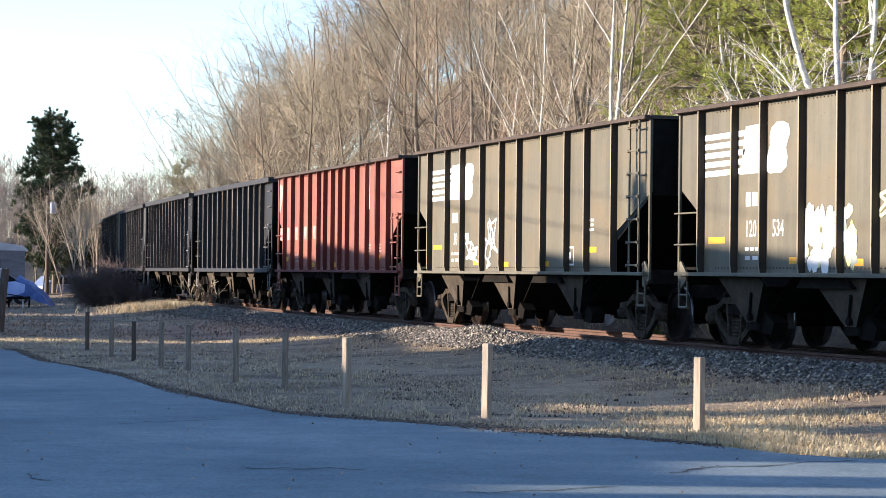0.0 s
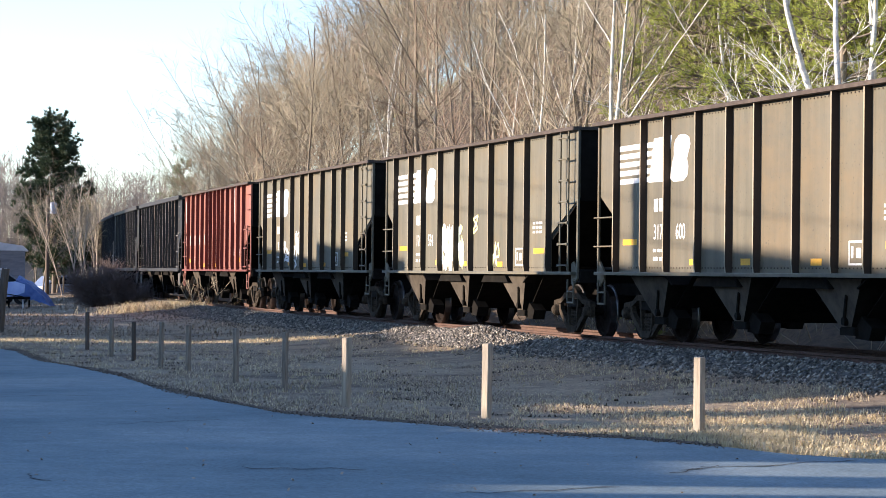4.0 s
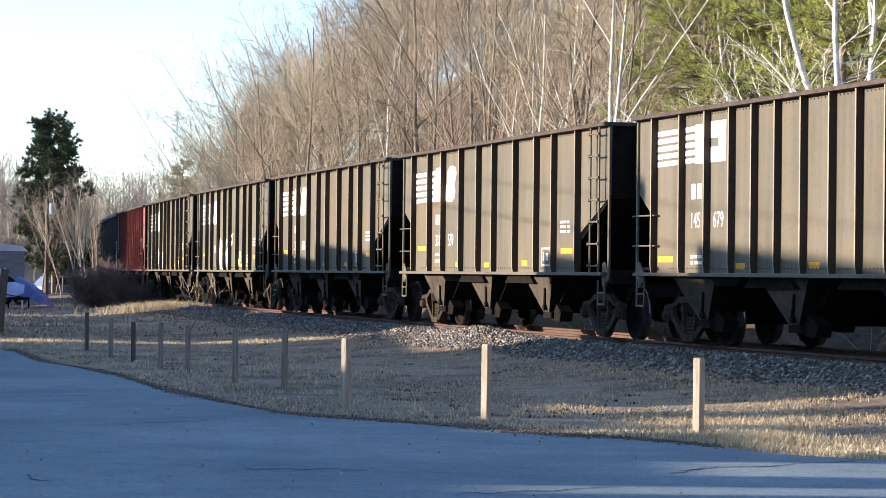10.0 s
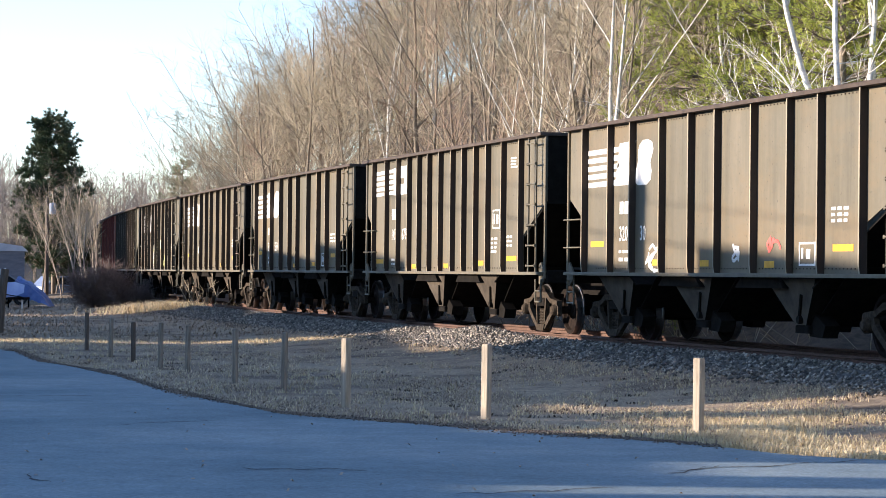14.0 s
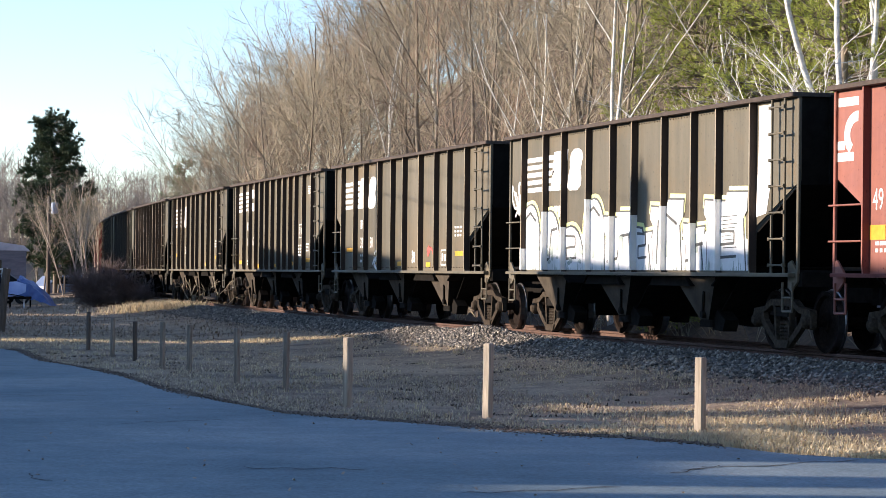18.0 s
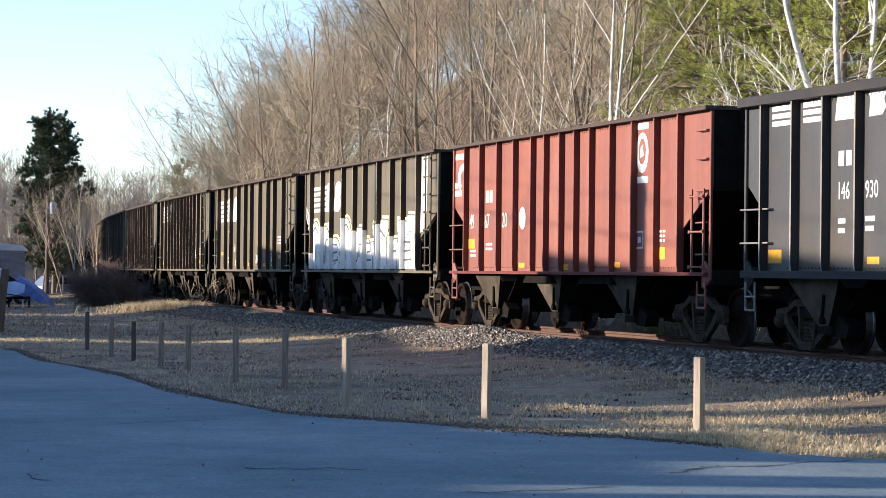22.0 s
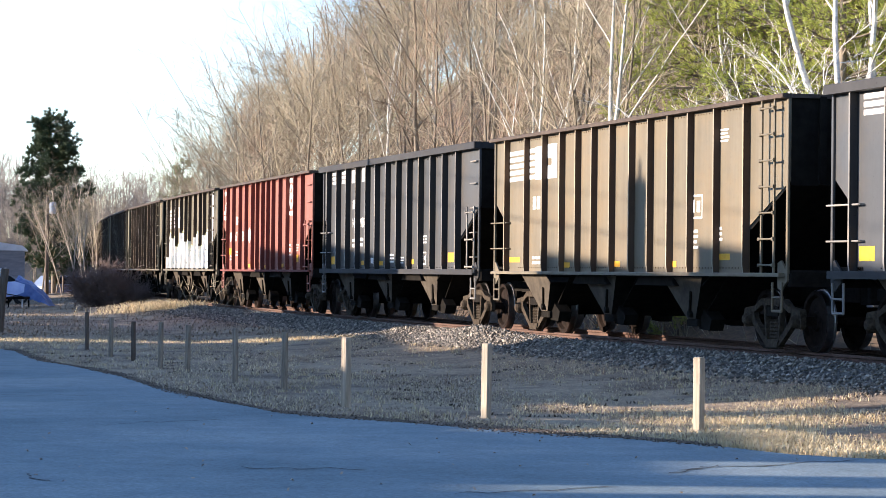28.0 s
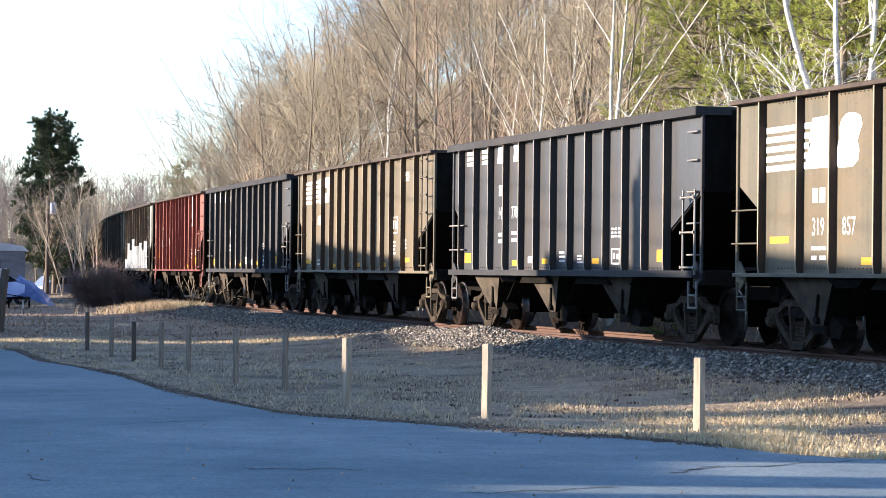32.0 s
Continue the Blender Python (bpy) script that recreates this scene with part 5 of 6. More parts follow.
def build_train():
    def add(s, L, style, mat, number, label, seed, **kw):
        TRAIN.append((s, L, hopper(style, L, mat, number, label, seed, **kw)))
    worn = "weathered brown-black steel coal hopper car with white markings"
    add(-121.65, 13.9, "a", BROWN, num("319", "857"), "weathered brown-black coal hopper car with yellow strips", 1)
    add(-106.4, 13.95, "c", BLACK, num("147", "778", 2.2, 0.34, 3.12, 3.98), "newer dark grey-black coal hopper car with white stripes and yellow patches", 2)
    add(-90.83, 14.2, "b", TAN, [], "dusty brown coal hopper car with a square white emblem", 3)
    add(-75.5, 14.35, "c", INKY, num("146", "930", 2.2, 0.34, 3.12, 3.98), "newer dark grey-black coal hopper car with white stripes and yellow patches", 4)
    add(-59.95, 14.3, "r", RED, [("49", 1.16, 2.03, 0.42), ("67", 2.2, 2.03, 0.42), ("20", 3.36, 2.03, 0.42)], "oxide-red coal hopper car with white numbers and round emblem", 5)
    add(-45.26, 13.6, "a", BROWN, [], "brown-black coal hopper car covered below in silver-white graffiti", 6, extra=big_graffiti)
    add(-30.25, 13.8, "a", BROWN, num("320", "30"), "weathered brown-black coal hopper car with white chalky scrawls", 7,
        extra=tags_white([(4.2, 1.2, 0.8, 0.6, WHITE), (7.9, 1.35, 0.3, 0.25, WHITE), (9.1, 1.5, 0.6, 0.15, DECALRED)]))
    add(-15.2, 13.85, "b", BROWN, num("145", "679", 1.88, 0.36, 2.32, 3.25), "weathered brown-black coal hopper car with a square emblem", 8)
    add(-0.12, 13.82, "a", BROWN, num("318", "559"), worn, 9)
    add(14.62, 13.6, "a", BROWN, num("317", "600"), "weathered brown-black coal hopper car with yellow strips", 10)
    add(29.4, 13.8, "a", OLIVE, num("120", "534"), "grey-olive coal hopper car with faded graffiti", 11,
        extra=pale_piece)
    add(45.1, 14.5, "a", OLIVE, num("30", "90", u=2.75), "grey-olive coal hopper car with white scrawled graffiti", 12,
        extra=tags_white([(4.0, 1.25, 0.9, 0.6, GRAF_W), (5.4, 1.25, 0.8, 1.4, GRAF_W), (5.3, 1.2, 1.0, 0.8, GRAF_W)]))
    add(60.7, 14.3, "r", RED, [], "oxide-red coal hopper car with a tall white bar and faint markings", 13, mark=False, extra=faded_marks)
    plain_dark = "dark grey-black coal hopper car, little marked"
    add(75.95, 14.4, "c", SOOT, [], plain_dark, 14, mark=False)
    add(91.6, 14.3, "c", SOOT, [], plain_dark, 15, mark=False)
    add(107.0, 14.2, "c", BLACK, [], "dark grey-black coal hopper car with white stripes", 16)
    add(122.2, 14.2, "a", OLIVE, [], worn, 17)
    add(137.4, 14.2, "c", BLACK, [], plain_dark, 18, mark=False)
    add(152.6, 14.2, "a", BROWN, [], worn, 19)
    add(167.8, 14.2, "a", OLIVE, [], worn, 20)


def car_pose(s_far, L, t):
    """The pose of a car whose two trucks stand on the line."""
    s = s_far + SPEED * (t - 9)
    x0, y0, _ = on_line(s - 1.42)
    x1, y1, _ = on_line(s - L + 1.42)
    return pose((x0 + x1) / 2, (y0 + y1) / 2, RAIL_Z, 0, 0, math.degrees(math.atan2(y0 - y1, x0 - x1)))


def motions():
    spin = math.degrees(SPEED * 0.1 / 0.457)
    for s, L, car in TRAIN:
        walk(car, [(t, car_pose(s, L, t)) for t in range(0, 33)])
        for ob in car.children_recursive:
            if ob.name.startswith("wheelset"):
                x, y, z = ob.location
                walk(ob, [(k / 10, pose(x, y, z, 0, k * spin, 0)) for k in range(321)])


# ---- posts along the road ----
def build_posts():
    spots = [(2.58, 25.46, 0.79, 0.0), (0.5, 28.25, 0.83, 0.6), (-1.13, 30.19, 0.83, 0.0), (-2.1, 34.01, 0.8, 0.4), (-2.95, 36.43, 0.79, -0.5), (-4.0, 40.1, 0.75, 0.3),
             (-4.6, 41.6, 0.76, 1.2), (-5.43, 44.84, 0.7, -0.6), (-6.12, 47.05, 0.72, 0.5), (-7.1, 50.89, 0.76, -0.4)]
    shape = Geo().box(0, 0, 0.4, 0.09, 0.09, 1.0, 0.008).mesh("wooden_post", POSTWOOD)
    old = Geo().box(0, 0, 0.4, 0.07, 0.07, 1.0, 0.012).mesh("wooden_post", GREYWOOD)
    shade_post = Geo().box(0, 0, 0.4, 0.068, 0.068, 1.0, 0.008).mesh("wooden_post", SHADEWOOD)
    for i, (x, y, hgt, lean) in enumerate(spots):
        dark = i in (7, 9)
        ob = thing("wooden_post", old if dark else shade_post if i in (3, 4, 5, 6, 8) else shape, pose(x, y, hgt - 0.9, 0, lean, 50 + 5 * math.sin(i * 2.3)),
                   "short grey weathered wooden post in the grass" if dark else "short square wooden post at the road's edge", "post", "row of wooden posts")


# ---- houses, garages and sheds beside the road, out of sight, added to shade the track and road ----
def house(name, x0, x1, y0, y1, eaves, ridge, label, category="house", chimney=None):
    """Gabled house: walls with door and windows, roof planes with eaves, chimney."""
    ob = thing(name, None, pose(x0, y0, 0), label, category)
    w, d = x1 - x0, y1 - y0
    g = Geo()
    t = 0.2
    g.box(t / 2, d / 2, eaves / 2, t, d, eaves).box(w - t / 2, d / 2, eaves / 2, t, d, eaves)
    for y in (0, d - t):
        g.plate([(t, y, 0), (w - t, y, 0), (w - t, y, eaves), (w / 2, y, ridge - 0.12), (t, y, eaves)], (0, t, 0))
    part("wall", fix_normals(g.mesh("wall", HOUSEWALL)), ob)
    for s in (1, -1):
        ex = w / 2 + s * (w / 2 + 0.4)
        ez = eaves - 0.4 * (ridge - eaves) / (w / 2)
        part("roof", fix_normals(Geo().plate([(w / 2, -0.35, ridge), (w / 2, d + 0.35, ridge), (ex, d + 0.35, ez), (ex, -0.35, ez)], (0, 0, -0.12)).mesh("roof", ROOFM)), ob)
    for k in range(max(1, int(d // 4))):
        y = (k + 0.5) * d / max(1, int(d // 4))
        win = part("window", Geo().box(w + 0.02, y, 1.6, 0.06, 1.1, 1.3).mesh("window", AUTO_W), ob)
        part("pane", Geo().box(w + 0.055, y, 1.6, 0.02, 0.9, 1.1).mesh("pane", GLASS), win)
    if chimney:
        cy, cw, ch = chimney
        part("chimney", Geo().box(w / 2, cy - y0, ch / 2, cw, cw, ch).box(w / 2, cy - y0, ch - 0.25, cw + 0.08, cw + 0.08, 0.12).mesh("chimney", BRICKM), ob)
        part("flue_pipe", Geo().tube((w / 2, cy - y0, ch), (w / 2, cy - y0, ch + 0.35), 0.08, n=10).mesh("flue_pipe", UNDER), ob)
    return ob


def build_houses():
    k = math.tan(radians(SUN_EL))
    house("house", -25, -16, 31.4, 39.9, 4.2, 1.95 + 25.5 * k, "cream clapboard house with a steep roof")
    house("house", -25, -16, 39.92, 47.2, 4.2, 1.93 + 22.9 * k, "cream clapboard house with a brick chimney", chimney=(42.75, 0.62, 3.25 + 23.5 * k))
    house("garage", -24, -17, 47.25, 55.6, 2.6, 0.25 + 19.5 * k, "unseen low garage added to shade the turf", "garage")
    house("house", -27, -18, 57.6, 66, 4.0, 2.12 + 20.6 * k, "cream single-storey clapboard house")
    house("house", -27, -18, 66.03, 73.8, 4.0, 2.25 + 17.6 * k, "small single-storey clapboard house")
    # unseen houses added to set how high shade climbs the far cars
    house("house", -36, -27, 74.6, 87, 4.2, 0.9 + 23.5 * k, "unseen low house added to shade the far ground")
    house("house", -36, -27, 91, 111.2, 4.2, 1.45 + 19.7 * k, "unseen long low house added to shade the far ground")
    house("house", -36, -27, 112.3, 134, 5.4, 4.7 + 16.5 * k, "unseen tall house added to shade the farthest cars")
    # unseen sheds added to cut the sunlight on turf and road into bands
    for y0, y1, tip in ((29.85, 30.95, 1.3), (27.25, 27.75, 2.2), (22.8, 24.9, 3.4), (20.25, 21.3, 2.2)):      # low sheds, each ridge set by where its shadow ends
        house("shed", -18.5, -16, y0, y1, 2.2, (tip + 17.25) * k, "unseen low shed added to shade turf and road", "shed")
    # unseen taller ones added for the dark bands in between
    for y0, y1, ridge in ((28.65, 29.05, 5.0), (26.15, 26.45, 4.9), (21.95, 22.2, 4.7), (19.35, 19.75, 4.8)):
        house("shed", -22.5, -20, y0, y1, 3.4, ridge + 0.75, "unseen narrow tall shed added to cast a dark band", "shed")
    # unseen blocks added to keep the rest of the road in shade
    house("garage", -27, -24, 18.3, 30.9, 3.0, 26.1 * k, "unseen long garage added to close gaps of light", "garage")
    house("house", -26, -17, 2.0, 18.0, 4.0, 7.2, "unseen house added to shade the near road")



# ---- things at the far end of the road ----
def car_shape(name, m, label, paint, van=False):
    """A parked car: shaped body, glass, wheels with rims, lamps."""
    ob = thing(name, None, m, label, "car")
    if van:
        prof = [(-2.3, 0.35), (-2.3, 0.95), (-2.0, 1.05), (-1.2, 1.7), (1.7, 1.75), (2.2, 1.1), (2.3, 0.9), (2.3, 0.35)]
        glass = [[(-1.75, 1.12), (-1.15, 1.6), (-0.55, 1.62), (-0.55, 1.1)], [(-0.45, 1.1), (-0.45, 1.62), (0.5, 1.64), (0.5, 1.1)], [(0.6, 1.1), (0.6, 1.64), (1.55, 1.64), (1.95, 1.12)]]
    else:
        prof = [(-2.2, 0.35), (-2.25, 0.7), (-1.3, 0.9), (-0.6, 1.38), (0.8, 1.4), (1.5, 0.98), (2.2, 0.9), (2.25, 0.35)]
        glass = [[(-1.15, 0.95), (-0.6, 1.3), (0.0, 1.32), (0.0, 0.95)], [(0.1, 0.95), (0.1, 1.32), (0.75, 1.33), (1.3, 0.97)]]
    w = 0.85
    n = len(prof)
    inner = [(x, z) for x, z in prof]
    vs = []
    for y, sc in ((-w, 0.93), (-w + 0.12, 1), (w - 0.12, 1), (w, 0.93)):
        vs += [(x * (0.98 if sc < 1 else 1), y, 0.35 + (z - 0.35) * sc) for x, z in inner]
    fs = [tuple(range(n)), tuple(range(4 * n - 1, 3 * n - 1, -1))]
    for r in range(3):
        fs += [(r * n + i, (r + 1) * n + i, (r + 1) * n + (i + 1) % n, r * n + (i + 1) % n) for i in range(n)]
    part("body", fix_normals(Geo().add(vs, fs).mesh("body", paint)), ob)
    for gl in glass:
        for s in (1, -1):
            part("window", fix_normals(Geo().plate([(x, s * (w + 0.003), z) for x, z in gl], (0, s * 0.01, 0)).mesh("window", GLASS)), ob)
    for x in (-1.4, 1.4):
        for s in (1, -1):
            wh = part("wheel", Geo().lathe([(0.2, -0.1), (0.32, -0.1), (0.33, 0), (0.32, 0.1), (0.2, 0.1)], (0, 0, 0), "y", 18).mesh("wheel", RUBBER), ob, pose(x, s * 0.78, 0.33))
            part("rim", Geo().lathe([(0.02, -0.11), (0.2, -0.105), (0.2, 0.105), (0.02, 0.11)], (0, 0, 0), "y", 14).mesh("rim", TREAD), wh)
    for s in (1, -1):
        part("headlight", Geo().box(-2.27, s * 0.6, 0.75, 0.08, 0.3, 0.14, 0.02).mesh("headlight", AUTO_W), ob)
    return ob


def build_left_end():
    # leaning old pole at the roadside
    g = Geo()
    limb(g, (0, 0, -0.3), (0.0, 0, 1), 1.92, 0.12, 0.1, 4, 0.02, random.Random(3), 9)
    thing("leaning_pole", g.mesh("leaning_pole", GREYWOOD, True), pose(-11.06, 63.5, 0, 0, 2.0, 0), "old dark wooden pole leaning at the roadside", "post")
    # utility pole with a transformer
    pole = thing("utility_pole", None, pose(-24.9, 160, 0), "tall grey wooden utility pole with a transformer", "utility pole")
    part("pole", Geo().tube((0, 0, -0.5), (0, 0, 6.2), 0.14, 0.11, 10).mesh("pole", GREYWOOD), pole)
    part("transformer", Geo().lathe([(0.02, 0), (0.2, 0.02), (0.22, 0.1), (0.22, 0.65), (0.18, 0.72), (0.02, 0.75)], (0.33, 0, 5.1), "z", 14).mesh("transformer", SIDING), pole)
    part("bracket", Geo().box(0.17, 0, 5.4, 0.3, 0.06, 0.08).mesh("bracket", UNDER), pole)
    # mobile home
    ob = thing("mobile_home", None, pose(-28.6, 150, 0, 0, 0, 9.6), "pale grey mobile home with a low curved roof", "mobile home")
    prof = [(-4.6, 0.6), (3.9, 0.6), (3.9, 2.7), (3.6, 3.0), (2.0, 3.2), (-4.6, 3.3)]
    part("wall", fix_normals(Geo().plate([(x, 0, z) for x, z in prof[:3]] + [(-4.6, 0, 2.7)], (0, 9, 0)).mesh("wall", SIDING_SHADE)), ob)
    part("roof", fix_normals(Geo().plate([(4.1, -0.1, 2.7), (3.75, -0.1, 3.0), (2.0, -0.1, 3.24), (-4.6, -0.1, 3.3), (-4.6, -0.1, 2.7)], (0, 9.2, 0)).mesh("roof", SIDING)), ob)
    part("skirt", Geo().box(-0.3, 4.5, 0.3, 8.4, 8.9, 0.6).mesh("skirt", UNDER), ob)
    part("window", Geo().box(2.0, -0.03, 1.7, 0.9, 0.08, 0.9).mesh("window", GLASS), ob)
    car_shape("parked_van", pose(-28.75, 191, -0.58, 0, 0, 50), "blue parked minivan seen from its side", AUTO_B, True)
    car_shape("parked_car", pose(-20.7, 115, 0, 0, 0, 35), "dark parked car behind a tarpaulin", AUTO_D)
    # trailer with a tarpaulin thrown over it
    tr = thing("utility_trailer", None, pose(-17.62, 105, 0), "small flat trailer standing on thin legs", "trailer")
    part("bed", Geo().box(0, 0, 0.42, 1.0, 1.8, 0.1, 0.02).mesh("bed", UNDER), tr)
    for x in (-0.42, 0.42):
        for y in (-0.8, 0.8):
            part("leg", Geo().box(x, y, 0.19, 0.06, 0.06, 0.38).mesh("leg", AUTO_W if y < 0 else UNDER), tr)
    part("sheet", fix_normals(Geo().plate([(-0.5, -0.95, 0.42), (0.1, -0.95, 0.5), (0.5, -0.95, 0.66), (0.52, -0.9, 0.98), (0.1, -0.85, 1.1), (-0.5, -0.85, 1.05)], (0, 0.04, 0)).mesh("sheet", TARP_W)), tr, label="pale blue tilted sheet")
    part("strut", Geo().tube((-0.45, -0.97, 0.62), (0.45, -0.97, 0.48), 0.02).mesh("strut", UNDER), tr)
    rail = thing("handrail", None, pose(-18.4, 104, 0), "low white metal handrail beside the road", "handrail")
    for i in range(4):
        part("baluster", Geo().tube((i * 0.16, 0, 0), (i * 0.16, 0, 1.6), 0.02).mesh("baluster", AUTO_W), rail)
    part("top_rail", Geo().tube((-0.2, 0, 1.55), (0.55, 0, 1.62), 0.03).mesh("top_rail", AUTO_W), rail)
    rng = random.Random(8)
    g = Geo()
    nx, ny = 22, 12
    vs = []
    for j in range(ny):
        for i in range(nx):
            u, v = i / (nx - 1), j / (ny - 1)
            x = -0.55 + 1.45 * u
            z = 1.2 * (1 - u ** 1.7) ** 0.9 * (1 - 0.25 * abs(v - 0.5)) * (1 if 0 < j < ny - 1 else 0.35) + 0.06
            z += (0.14 * noise.noise((x * 3, v * 4, 1)) + 0.07 * noise.noise((x * 8, v * 9, 4))) * (z > 0.2)
            vs.append((x, -0.75 + 1.6 * v + 0.12 * noise.noise((x * 2, v * 3, 5)), max(0.02, z)))
    fs = [(j * nx + i, j * nx + i + 1, (j + 1) * nx + i + 1, (j + 1) * nx + i) for j in range(ny - 1) for i in range(nx - 1)]
    g.add(vs, fs)
    thing("tarpaulin", g.mesh("tarpaulin", TARP), pose(-17.2, 106.3, 0.02), "crumpled blue tarpaulin sagging to the ground", "tarpaulin")


def brush(name, x, y, w, h, n, mat, seed, label, category="bush", stems=14):
    """A twiggy leafless bush: many fine rods from a few stems."""
    rng = random.Random(seed)
    t, c = Geo(), Geo()
    for i in range(stems):
        a = rng.uniform(0, 6.3)
        r = rng.random() ** 0.5
        b = limb(t, (w * 0.42 * r * math.cos(a), w * 0.3 * r * math.sin(a), -0.05), (math.cos(a) * r * 0.8, math.sin(a) * r * 0.6, 1), h * rng.uniform(0.5, 0.95), 0.02 if n > 100 else 0.011, 0.01 if n > 100 else 0.006, 3, 0.1, rng, 4)
        for j in range(n // stems):
            p, d = b[rng.choice((0, 1, 1, 2, 2, 3))]
            e = limb(c, p, swing(d, rng.uniform(0.2, 1.2), rng.uniform(0, 6.3)), rng.uniform(0.3, 0.8) * h * 0.6, 0.009 if n > 100 else 0.005, 0.005 if n > 100 else 0.003, 2, 0.15, rng, 3, 0.1)
            for k in range(3):
                limb(c, e[rng.choice((0, 1, 2))][0], swing(e[1][1], rng.uniform(0.3, 0.9), rng.uniform(0, 6.3)), rng.uniform(0.2, 0.5), 0.007, 0.004, 1, 0.1, rng, 3)
    ob = thing(name, None, pose(x, y, float(ground_z(x, y))), label, category)
    tagged(part("stem_mass", t.mesh("stem_mass", mat), ob), kind="stuff")
    part("crown", c.mesh("crown", mat), ob)
    return ob


# ---- woods ----
def build_woods():
    rng = random.Random(21)
    oaks = [bare_tree(100 + i, 11.5 + i % 4, 0.095 + 0.015 * (i % 3), 6, 0.68, BARK, TWIG, 0.24, 0.04, 12, 7, 0.007) for i in range(6)]
    reds = [bare_tree(140 + i, 9.5 + i, 0.08, 5, 0.55, BARK, TWIG_R, 0.2, 0.05, 11, 7, 0.007) for i in range(3)]
    birches = [bare_tree(160 + i, 12 + i, 0.11, 4, 0.42, BIRCH, TWIG, 0.36, 0.06, 9, 6) for i in range(3)]
    pale = [bare_tree(180 + i, 9 + i, 0.075, 4, 0.55, BIRCH, TWIG, 0.25, 0.12, 8, 5, wob=0.11) for i in range(2)]
    pines = [evergreen(200 + i, 10 + i, 0.15, 3.3, 0.04, NEEDLE, 20, 0.2, 9, 0.5, 0.95) for i in range(2)]
    dense = [bare_tree(120 + i, 12 + i, 0.08, 7, 0.74, BARK, TWIG, 0.16, 0.05, 12, 7, 0.0078, 0.04) for i in range(3)]
    leaning = [bare_tree(190 + i, 7, 0.036, 6, 0.9, BIRCH, BIRCH, 0.16, 0.05, 8, 4, 0.006, wob=0.17) for i in range(2)]
    stout = [bare_tree(170 + i, 12 + i, 0.11, 3, 0.6, BIRCH, TWIG, 0.52, 0.05, 7, 5, 0.006, wob=0.05) for i in range(2)]
    dark = [evergreen(220 + i, 12.5 + 2 * i, 0.17, 3.5, 0.12, NEEDLE_D, 32, 0.32, 24, 0.7, 1.9) for i in range(2)]
    grey = [evergreen(230, 12.5, 0.15, 3.0, 0.1, NEEDLE_G, 22, 0.26, 9, 0.85, 1.2)]
    hazy = [bare_tree(260 + i, 12 + i, 0.1, 6, 0.6, BARK, TWIG_F, 0.22, 0.05, 12, 7, 0.009) for i in range(3)]
    slim = [bare_tree(280 + i, 9 + i, 0.065, 4, 0.34, TANBARK, TWIG, 0.3, 0.06, 8, 5, 0.006) for i in range(3)]
    # slope behind the train
    n = 0
    for s, r, k in [(s, r, k) for k, (r, gap) in enumerate([(7.5, 4.2), (11, 4.2), (15.5, 4.5), (21, 5), (27, 5.5), (34, 6), (42, 7), (54, 9)]) for s in np.arange(-18 + k * 3, 150, gap)]:
        s2, r2 = s + rng.uniform(-2, 2), r + rng.uniform(-1.8, 1.8)
        x, y, _ = on_line(s2, -r2)
        if x > 0.2 * y + 6 or x < -0.16 * y - 4:
            continue
        if s < 40 and x > 0.082 * y and r < 34:
            continue
        fade = 1 - 0.18 * min(1, max(0, (s - 75) / 60))
        kind = rng.random()
        if kind < 0.72:
            plant(oaks if s < 48 or r > 45 else dense, rng.randrange(6), x, y, "leafless grey-brown hardwood tree on the hillside", "tree", "bare hillside trees", size=fade * rng.uniform(0.75, 1.05))
        elif kind < 0.95:
            plant(reds, rng.randrange(3), x, y, "slender leafless tree with reddish twigs", "tree", "bare hillside trees", size=rng.uniform(0.8, 1.2))
        else:
            plant(birches, rng.randrange(3), x, y, "leafless pale-barked tree on the hillside", "tree", "bare hillside trees", size=rng.uniform(0.8, 1.1))
        n += 1
    # pines and pale trunks above the near cars
    for i, (x, y, sz) in enumerate([(6.9, 66, 0.8), (8.6, 64, 0.95), (10.6, 64, 1.0), (7.2, 70, 1.0), (9.6, 69, 1.1), (11.9, 70, 1.1), (11.0, 76, 1.15), (13.6, 75, 1.1), (13.0, 84, 1.2), (9.3, 59.5, 0.85), (11.2, 58.5, 0.9), (10.3, 61, 0.95), (12.4, 63, 1.0), (6.2, 60.5, 0.34), (5.4, 62, 0.3)]):
        plant(pines, i, x, y, "yellow-green white pine with drooping boughs", "pine tree", "pines on the hillside", size=sz, name="pine_tree")
    for i, (x, y, tilt) in enumerate([(9.55, 58, -27), (8.64, 56, -5), (9.26, 57, -4), (9.81, 58, 1), (10.52, 61, -2), (4.46, 66, -2), (4.42, 66.5, 3), (2.7, 74, -3), (2.04, 76, -9), (3.74, 78, 5), (7.2, 64, -6), (7.04, 58, 24), (7.99, 56.5, -28), (6.21, 60, 20), (9.07, 57, 22)]):
        if i > 10:
            plant(leaning, i, x, y, "crooked leaning pale tree before the pines", "tree", "pale trees behind the train", size=1.0, tilt=tilt, turn=i * 110)
        elif i in (7, 8, 9, 10):
            plant(pale, i, x, y, "thin leaning pale tree behind the train", "tree", "pale trees behind the train", size=1.0, tilt=tilt, turn=i * 70)
        else:
            plant(stout, i, x, y, "white-trunked birch tree behind the train", "birch tree", "birches behind the train", size=0.95, tilt=tilt, turn=i * 50, name="birch_tree")
    # the far end of the valley
    plant(dark, 0, -26.0, 170, "tall dark green pine above the mobile home", "pine tree", size=0.94, name="pine_tree")
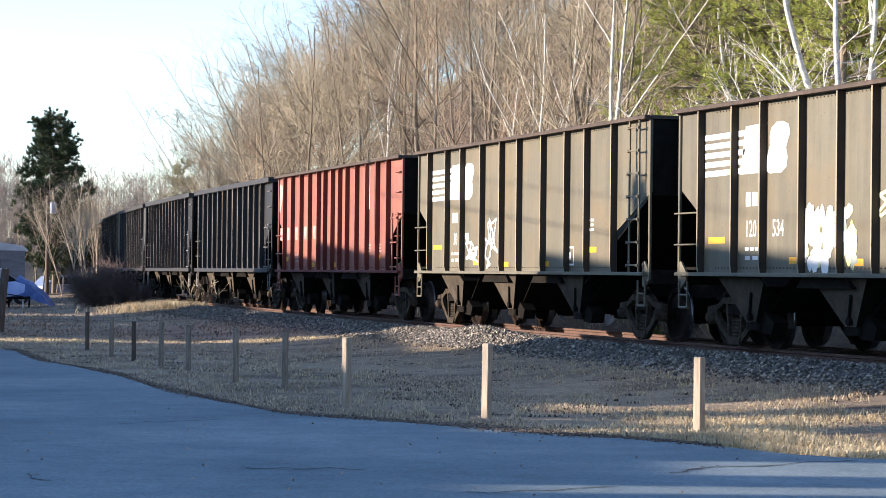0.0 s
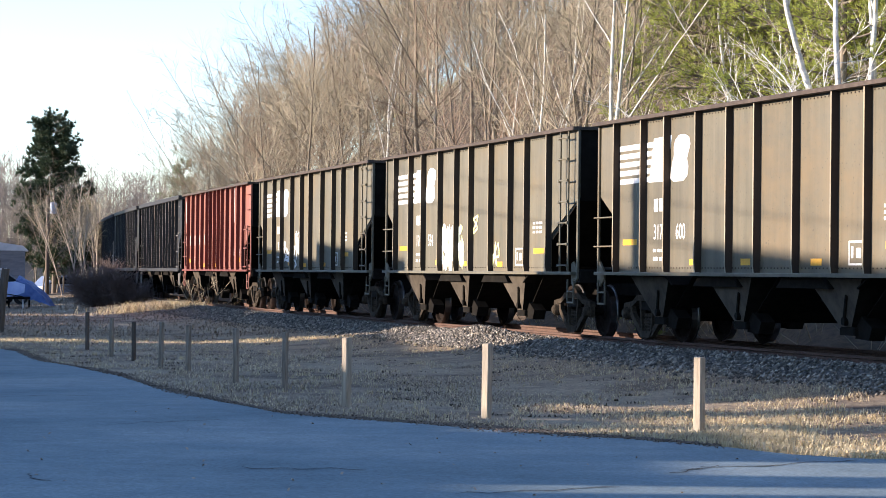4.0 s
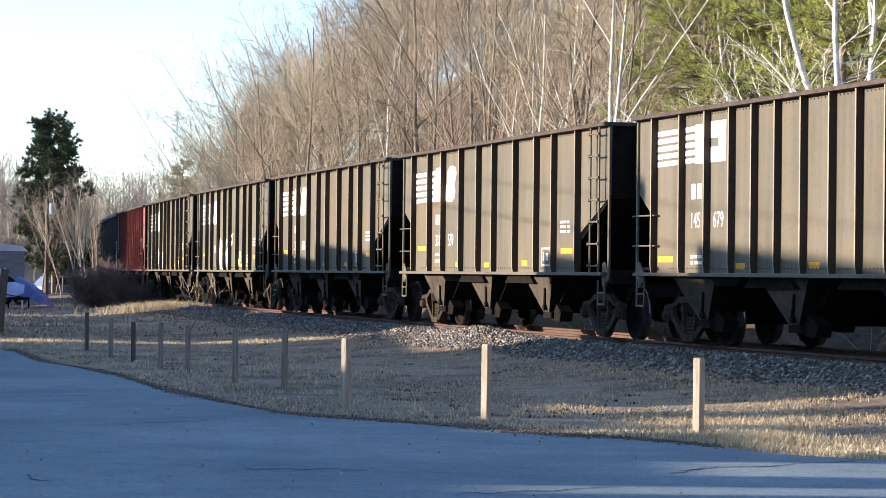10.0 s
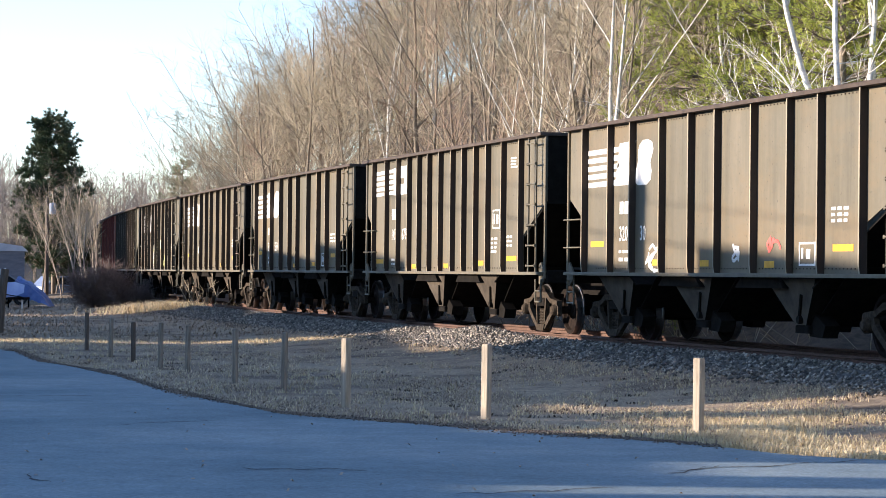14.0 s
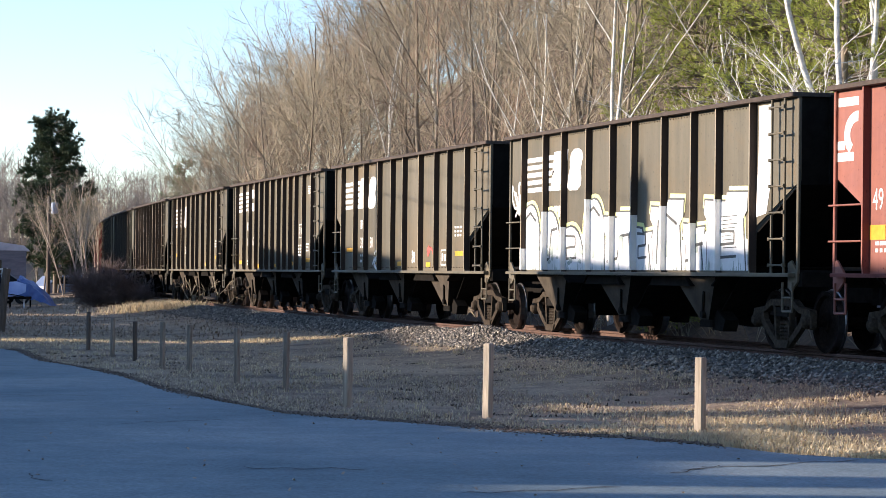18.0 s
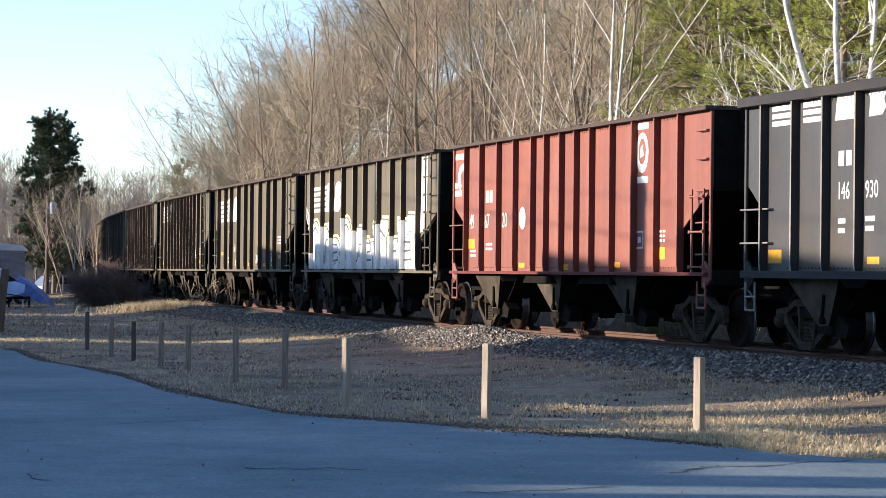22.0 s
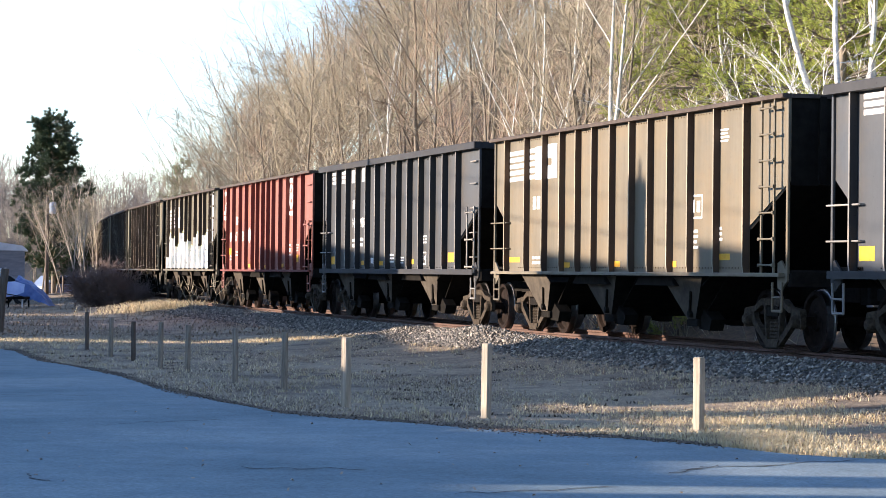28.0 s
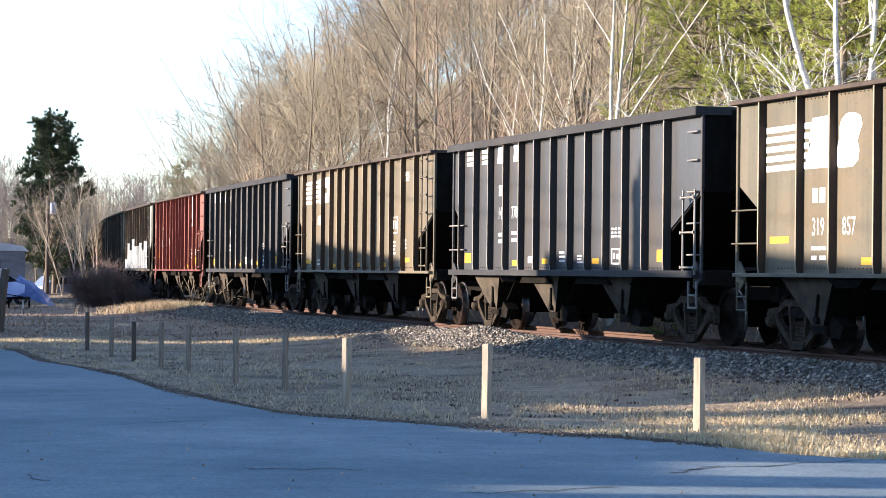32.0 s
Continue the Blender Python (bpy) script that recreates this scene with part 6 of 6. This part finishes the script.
    plant(grey, 0, -20.3, 196, "thin grey-green pine beyond the train", "pine tree", size=0.86, name="pine_tree")
    plant(pines, 0, -3.0, 175, "pine high among the bare hillside trees", "pine tree", size=1.0, name="pine_tree")
    for i in range(46):
        y = rng.uniform(165, 260)
        x = -y * rng.uniform(0.115, 0.185)
        plant(hazy, i, x, y, "leafless grey tree at the far end of the valley", "tree", "far bare trees", size=rng.uniform(0.42, 0.78))
    for i, (x, y, sz) in enumerate([(-18.81, 130, 0.6), (-19.02, 135, 0.55), (-20.91, 140, 0.55), (-20.63, 150, 0.62), (-21.48, 160, 0.66), (-21.4, 150, 0.66), (-18.1, 128, 0.6), (-19.8, 142, 0.7), (-20.0, 146, 0.6), (-18.7, 137, 0.68), (-22.0, 156, 0.6)]):
        plant(slim, i, x, y, "slender tan-barked leafless tree beside the track", "tree", "pale trees by the track", size=sz)
    for i, (s, r) in enumerate([(62, 8), (70, 9), (78, 7.5), (86, 9), (95, 8), (104, 9), (112, 8), (120, 10), (130, 9)]):
        x, y, _ = on_line(s, -r)
        plant(dense, i, x, y, "broad leafless tree close behind the train", "tree", "bare hillside trees", size=1.02 - 0.035 * i)
    for i, (x, y, sz) in enumerate([(-9.4, 119, 0.95), (-7.6, 111, 0.95), (-6.0, 104, 0.95)]):
        plant(dense, i, x, y, "broad leafless tree close behind the train", "tree", "bare hillside trees", size=sz)
    # unseen trees added so their branches dapple the light around the posts
    for i, (x, y, sz) in enumerate([(-12, 26.4, 0.5), (-13, 29.3, 0.45), (-11.5, 24.3, 0.5)]):
        plant(reds, i, x, y, "unseen small bare tree added to dapple the sunlight", "tree", size=sz)
    # low brush all over the slope
    g = Geo()
    for i in range(3800):
        s, r = rng.uniform(-15, 130), 5.5 + 55 * rng.random() ** 1.5
        x, y, _ = on_line(s, -r)
        z = float(ground_z(x, y))
        for k in range(4):
            d = (rng.gauss(0, 0.5), rng.gauss(0, 0.5), 1)
            limb(g, (x, y, z - 0.05), d, rng.uniform(0.6, 2.2), 0.011, 0.005, 1, 0.1, rng, 3)
    tagged(new("underbrush", g.mesh("underbrush", TWIG)), "low leafless brown underbrush on the slope", "underbrush", kind="stuff")
    # far wooded ridge along the horizon
    ridge = []
    for i in range(900):
        y = rng.uniform(300, 420)
        ridge.append((rng.uniform(-0.3, 0.05) * y, y))
    g = Geo()
    for x, y in ridge:
        z = float(ground_z(x, y))
        hh = rng.uniform(8, 13)
        limb(g, (x, y, z - 1), (rng.gauss(0, 0.05), 0, 1), hh, 0.1, 0.02, 2, 0.05, rng, 3)
        for k in range(16):
            a = rng.uniform(0, 6.3)
            p = Vector((x, y, z + hh * rng.uniform(0.2, 0.85)))
            d = Vector((math.cos(a), math.sin(a), rng.uniform(0.7, 1.8))).normalized()
            ln = rng.uniform(1.5, 3.6)
            rod(g, p, p + d * ln, 0.035)
            for m in range(3):
                o = p + d * ln * rng.uniform(0.25, 0.8)
                rod(g, o, o + swing(d, rng.uniform(0.3, 0.8), rng.uniform(0, 6.3)) * rng.uniform(0.8, 1.8), 0.022)
    tagged(new("far_woods", g.mesh("far_woods", TWIG_F)), "far leafless grey-brown woods on the horizon", "woods", kind="stuff")


def build_wires():
    for x, z, r in ((-13.0, 5.75, 0.011), (-13.0, 5.1, 0.016)):
        g = Geo()
        pts = []
        for k in range(9):
            y = -30 + k * 11.25
            sag = 0.5 * (1 - (2 * ((y + 30) % 90) / 90 - 1) ** 2)
            pts.append((x, y, z + 0.6 - sag))
        g.path(pts, r, 6)
        thing("overhead_cable", g.mesh("overhead_cable", WIRE), Matrix.Identity(4), "sagging black overhead cable between roadside poles", "cable", "overhead cables")
    for y in (-30, 60):
        p = thing("utility_pole", None, pose(-13.25, y, 0), "grey wooden utility pole at the roadside", "utility pole")
        part("pole", Geo().tube((0, 0, -0.5), (0, 0, 7.4), 0.13, 0.1, 10).mesh("pole", GREYWOOD), p)


build_ground()
build_road()
build_track()
build_ballast()
build_grass()
build_posts()
build_houses()
build_left_end()
build_train()
build_woods()
build_wires()
brush("bush", -13.5, 101, 1.0, 1.5, 2200, BUSH, 31, "dense round leafless bush with dark reddish-brown twigs", stems=40)
brush("bush", -12.35, 100.6, 0.7, 0.85, 800, BUSH, 32, "low leafless bush with dark reddish-brown twigs", stems=20)
brush("sapling_clump", -7.5, 80.5, 1.0, 1.5, 14, TWIG, 33, "few thin bare saplings beside the ballast", "sapling", 7)
for hx, hy in ((-31.0, 206), (-27.6, 208), (-24.0, 206)):
    brush("hedge_shrub", hx, hy, 3.0, 1.7, 400, NEEDLE_D, int(hy), "low dark green shrub by the parked van", "shrub", 24)
tall_grass(-9.75, 89.2, (0.85, 1.0), 3000, 0.5, 41, "clump of tall bleached dry grass beside the track")
for ts in range(-26, 30, 4):
    gx, gy, _ = on_line(ts + random.uniform(-1, 1), -4.6)
    tall_grass(gx, gy, (0.6, 1.4), 200, 0.26, 60 + ts, "tall bleached dry grass behind the track")
motions()
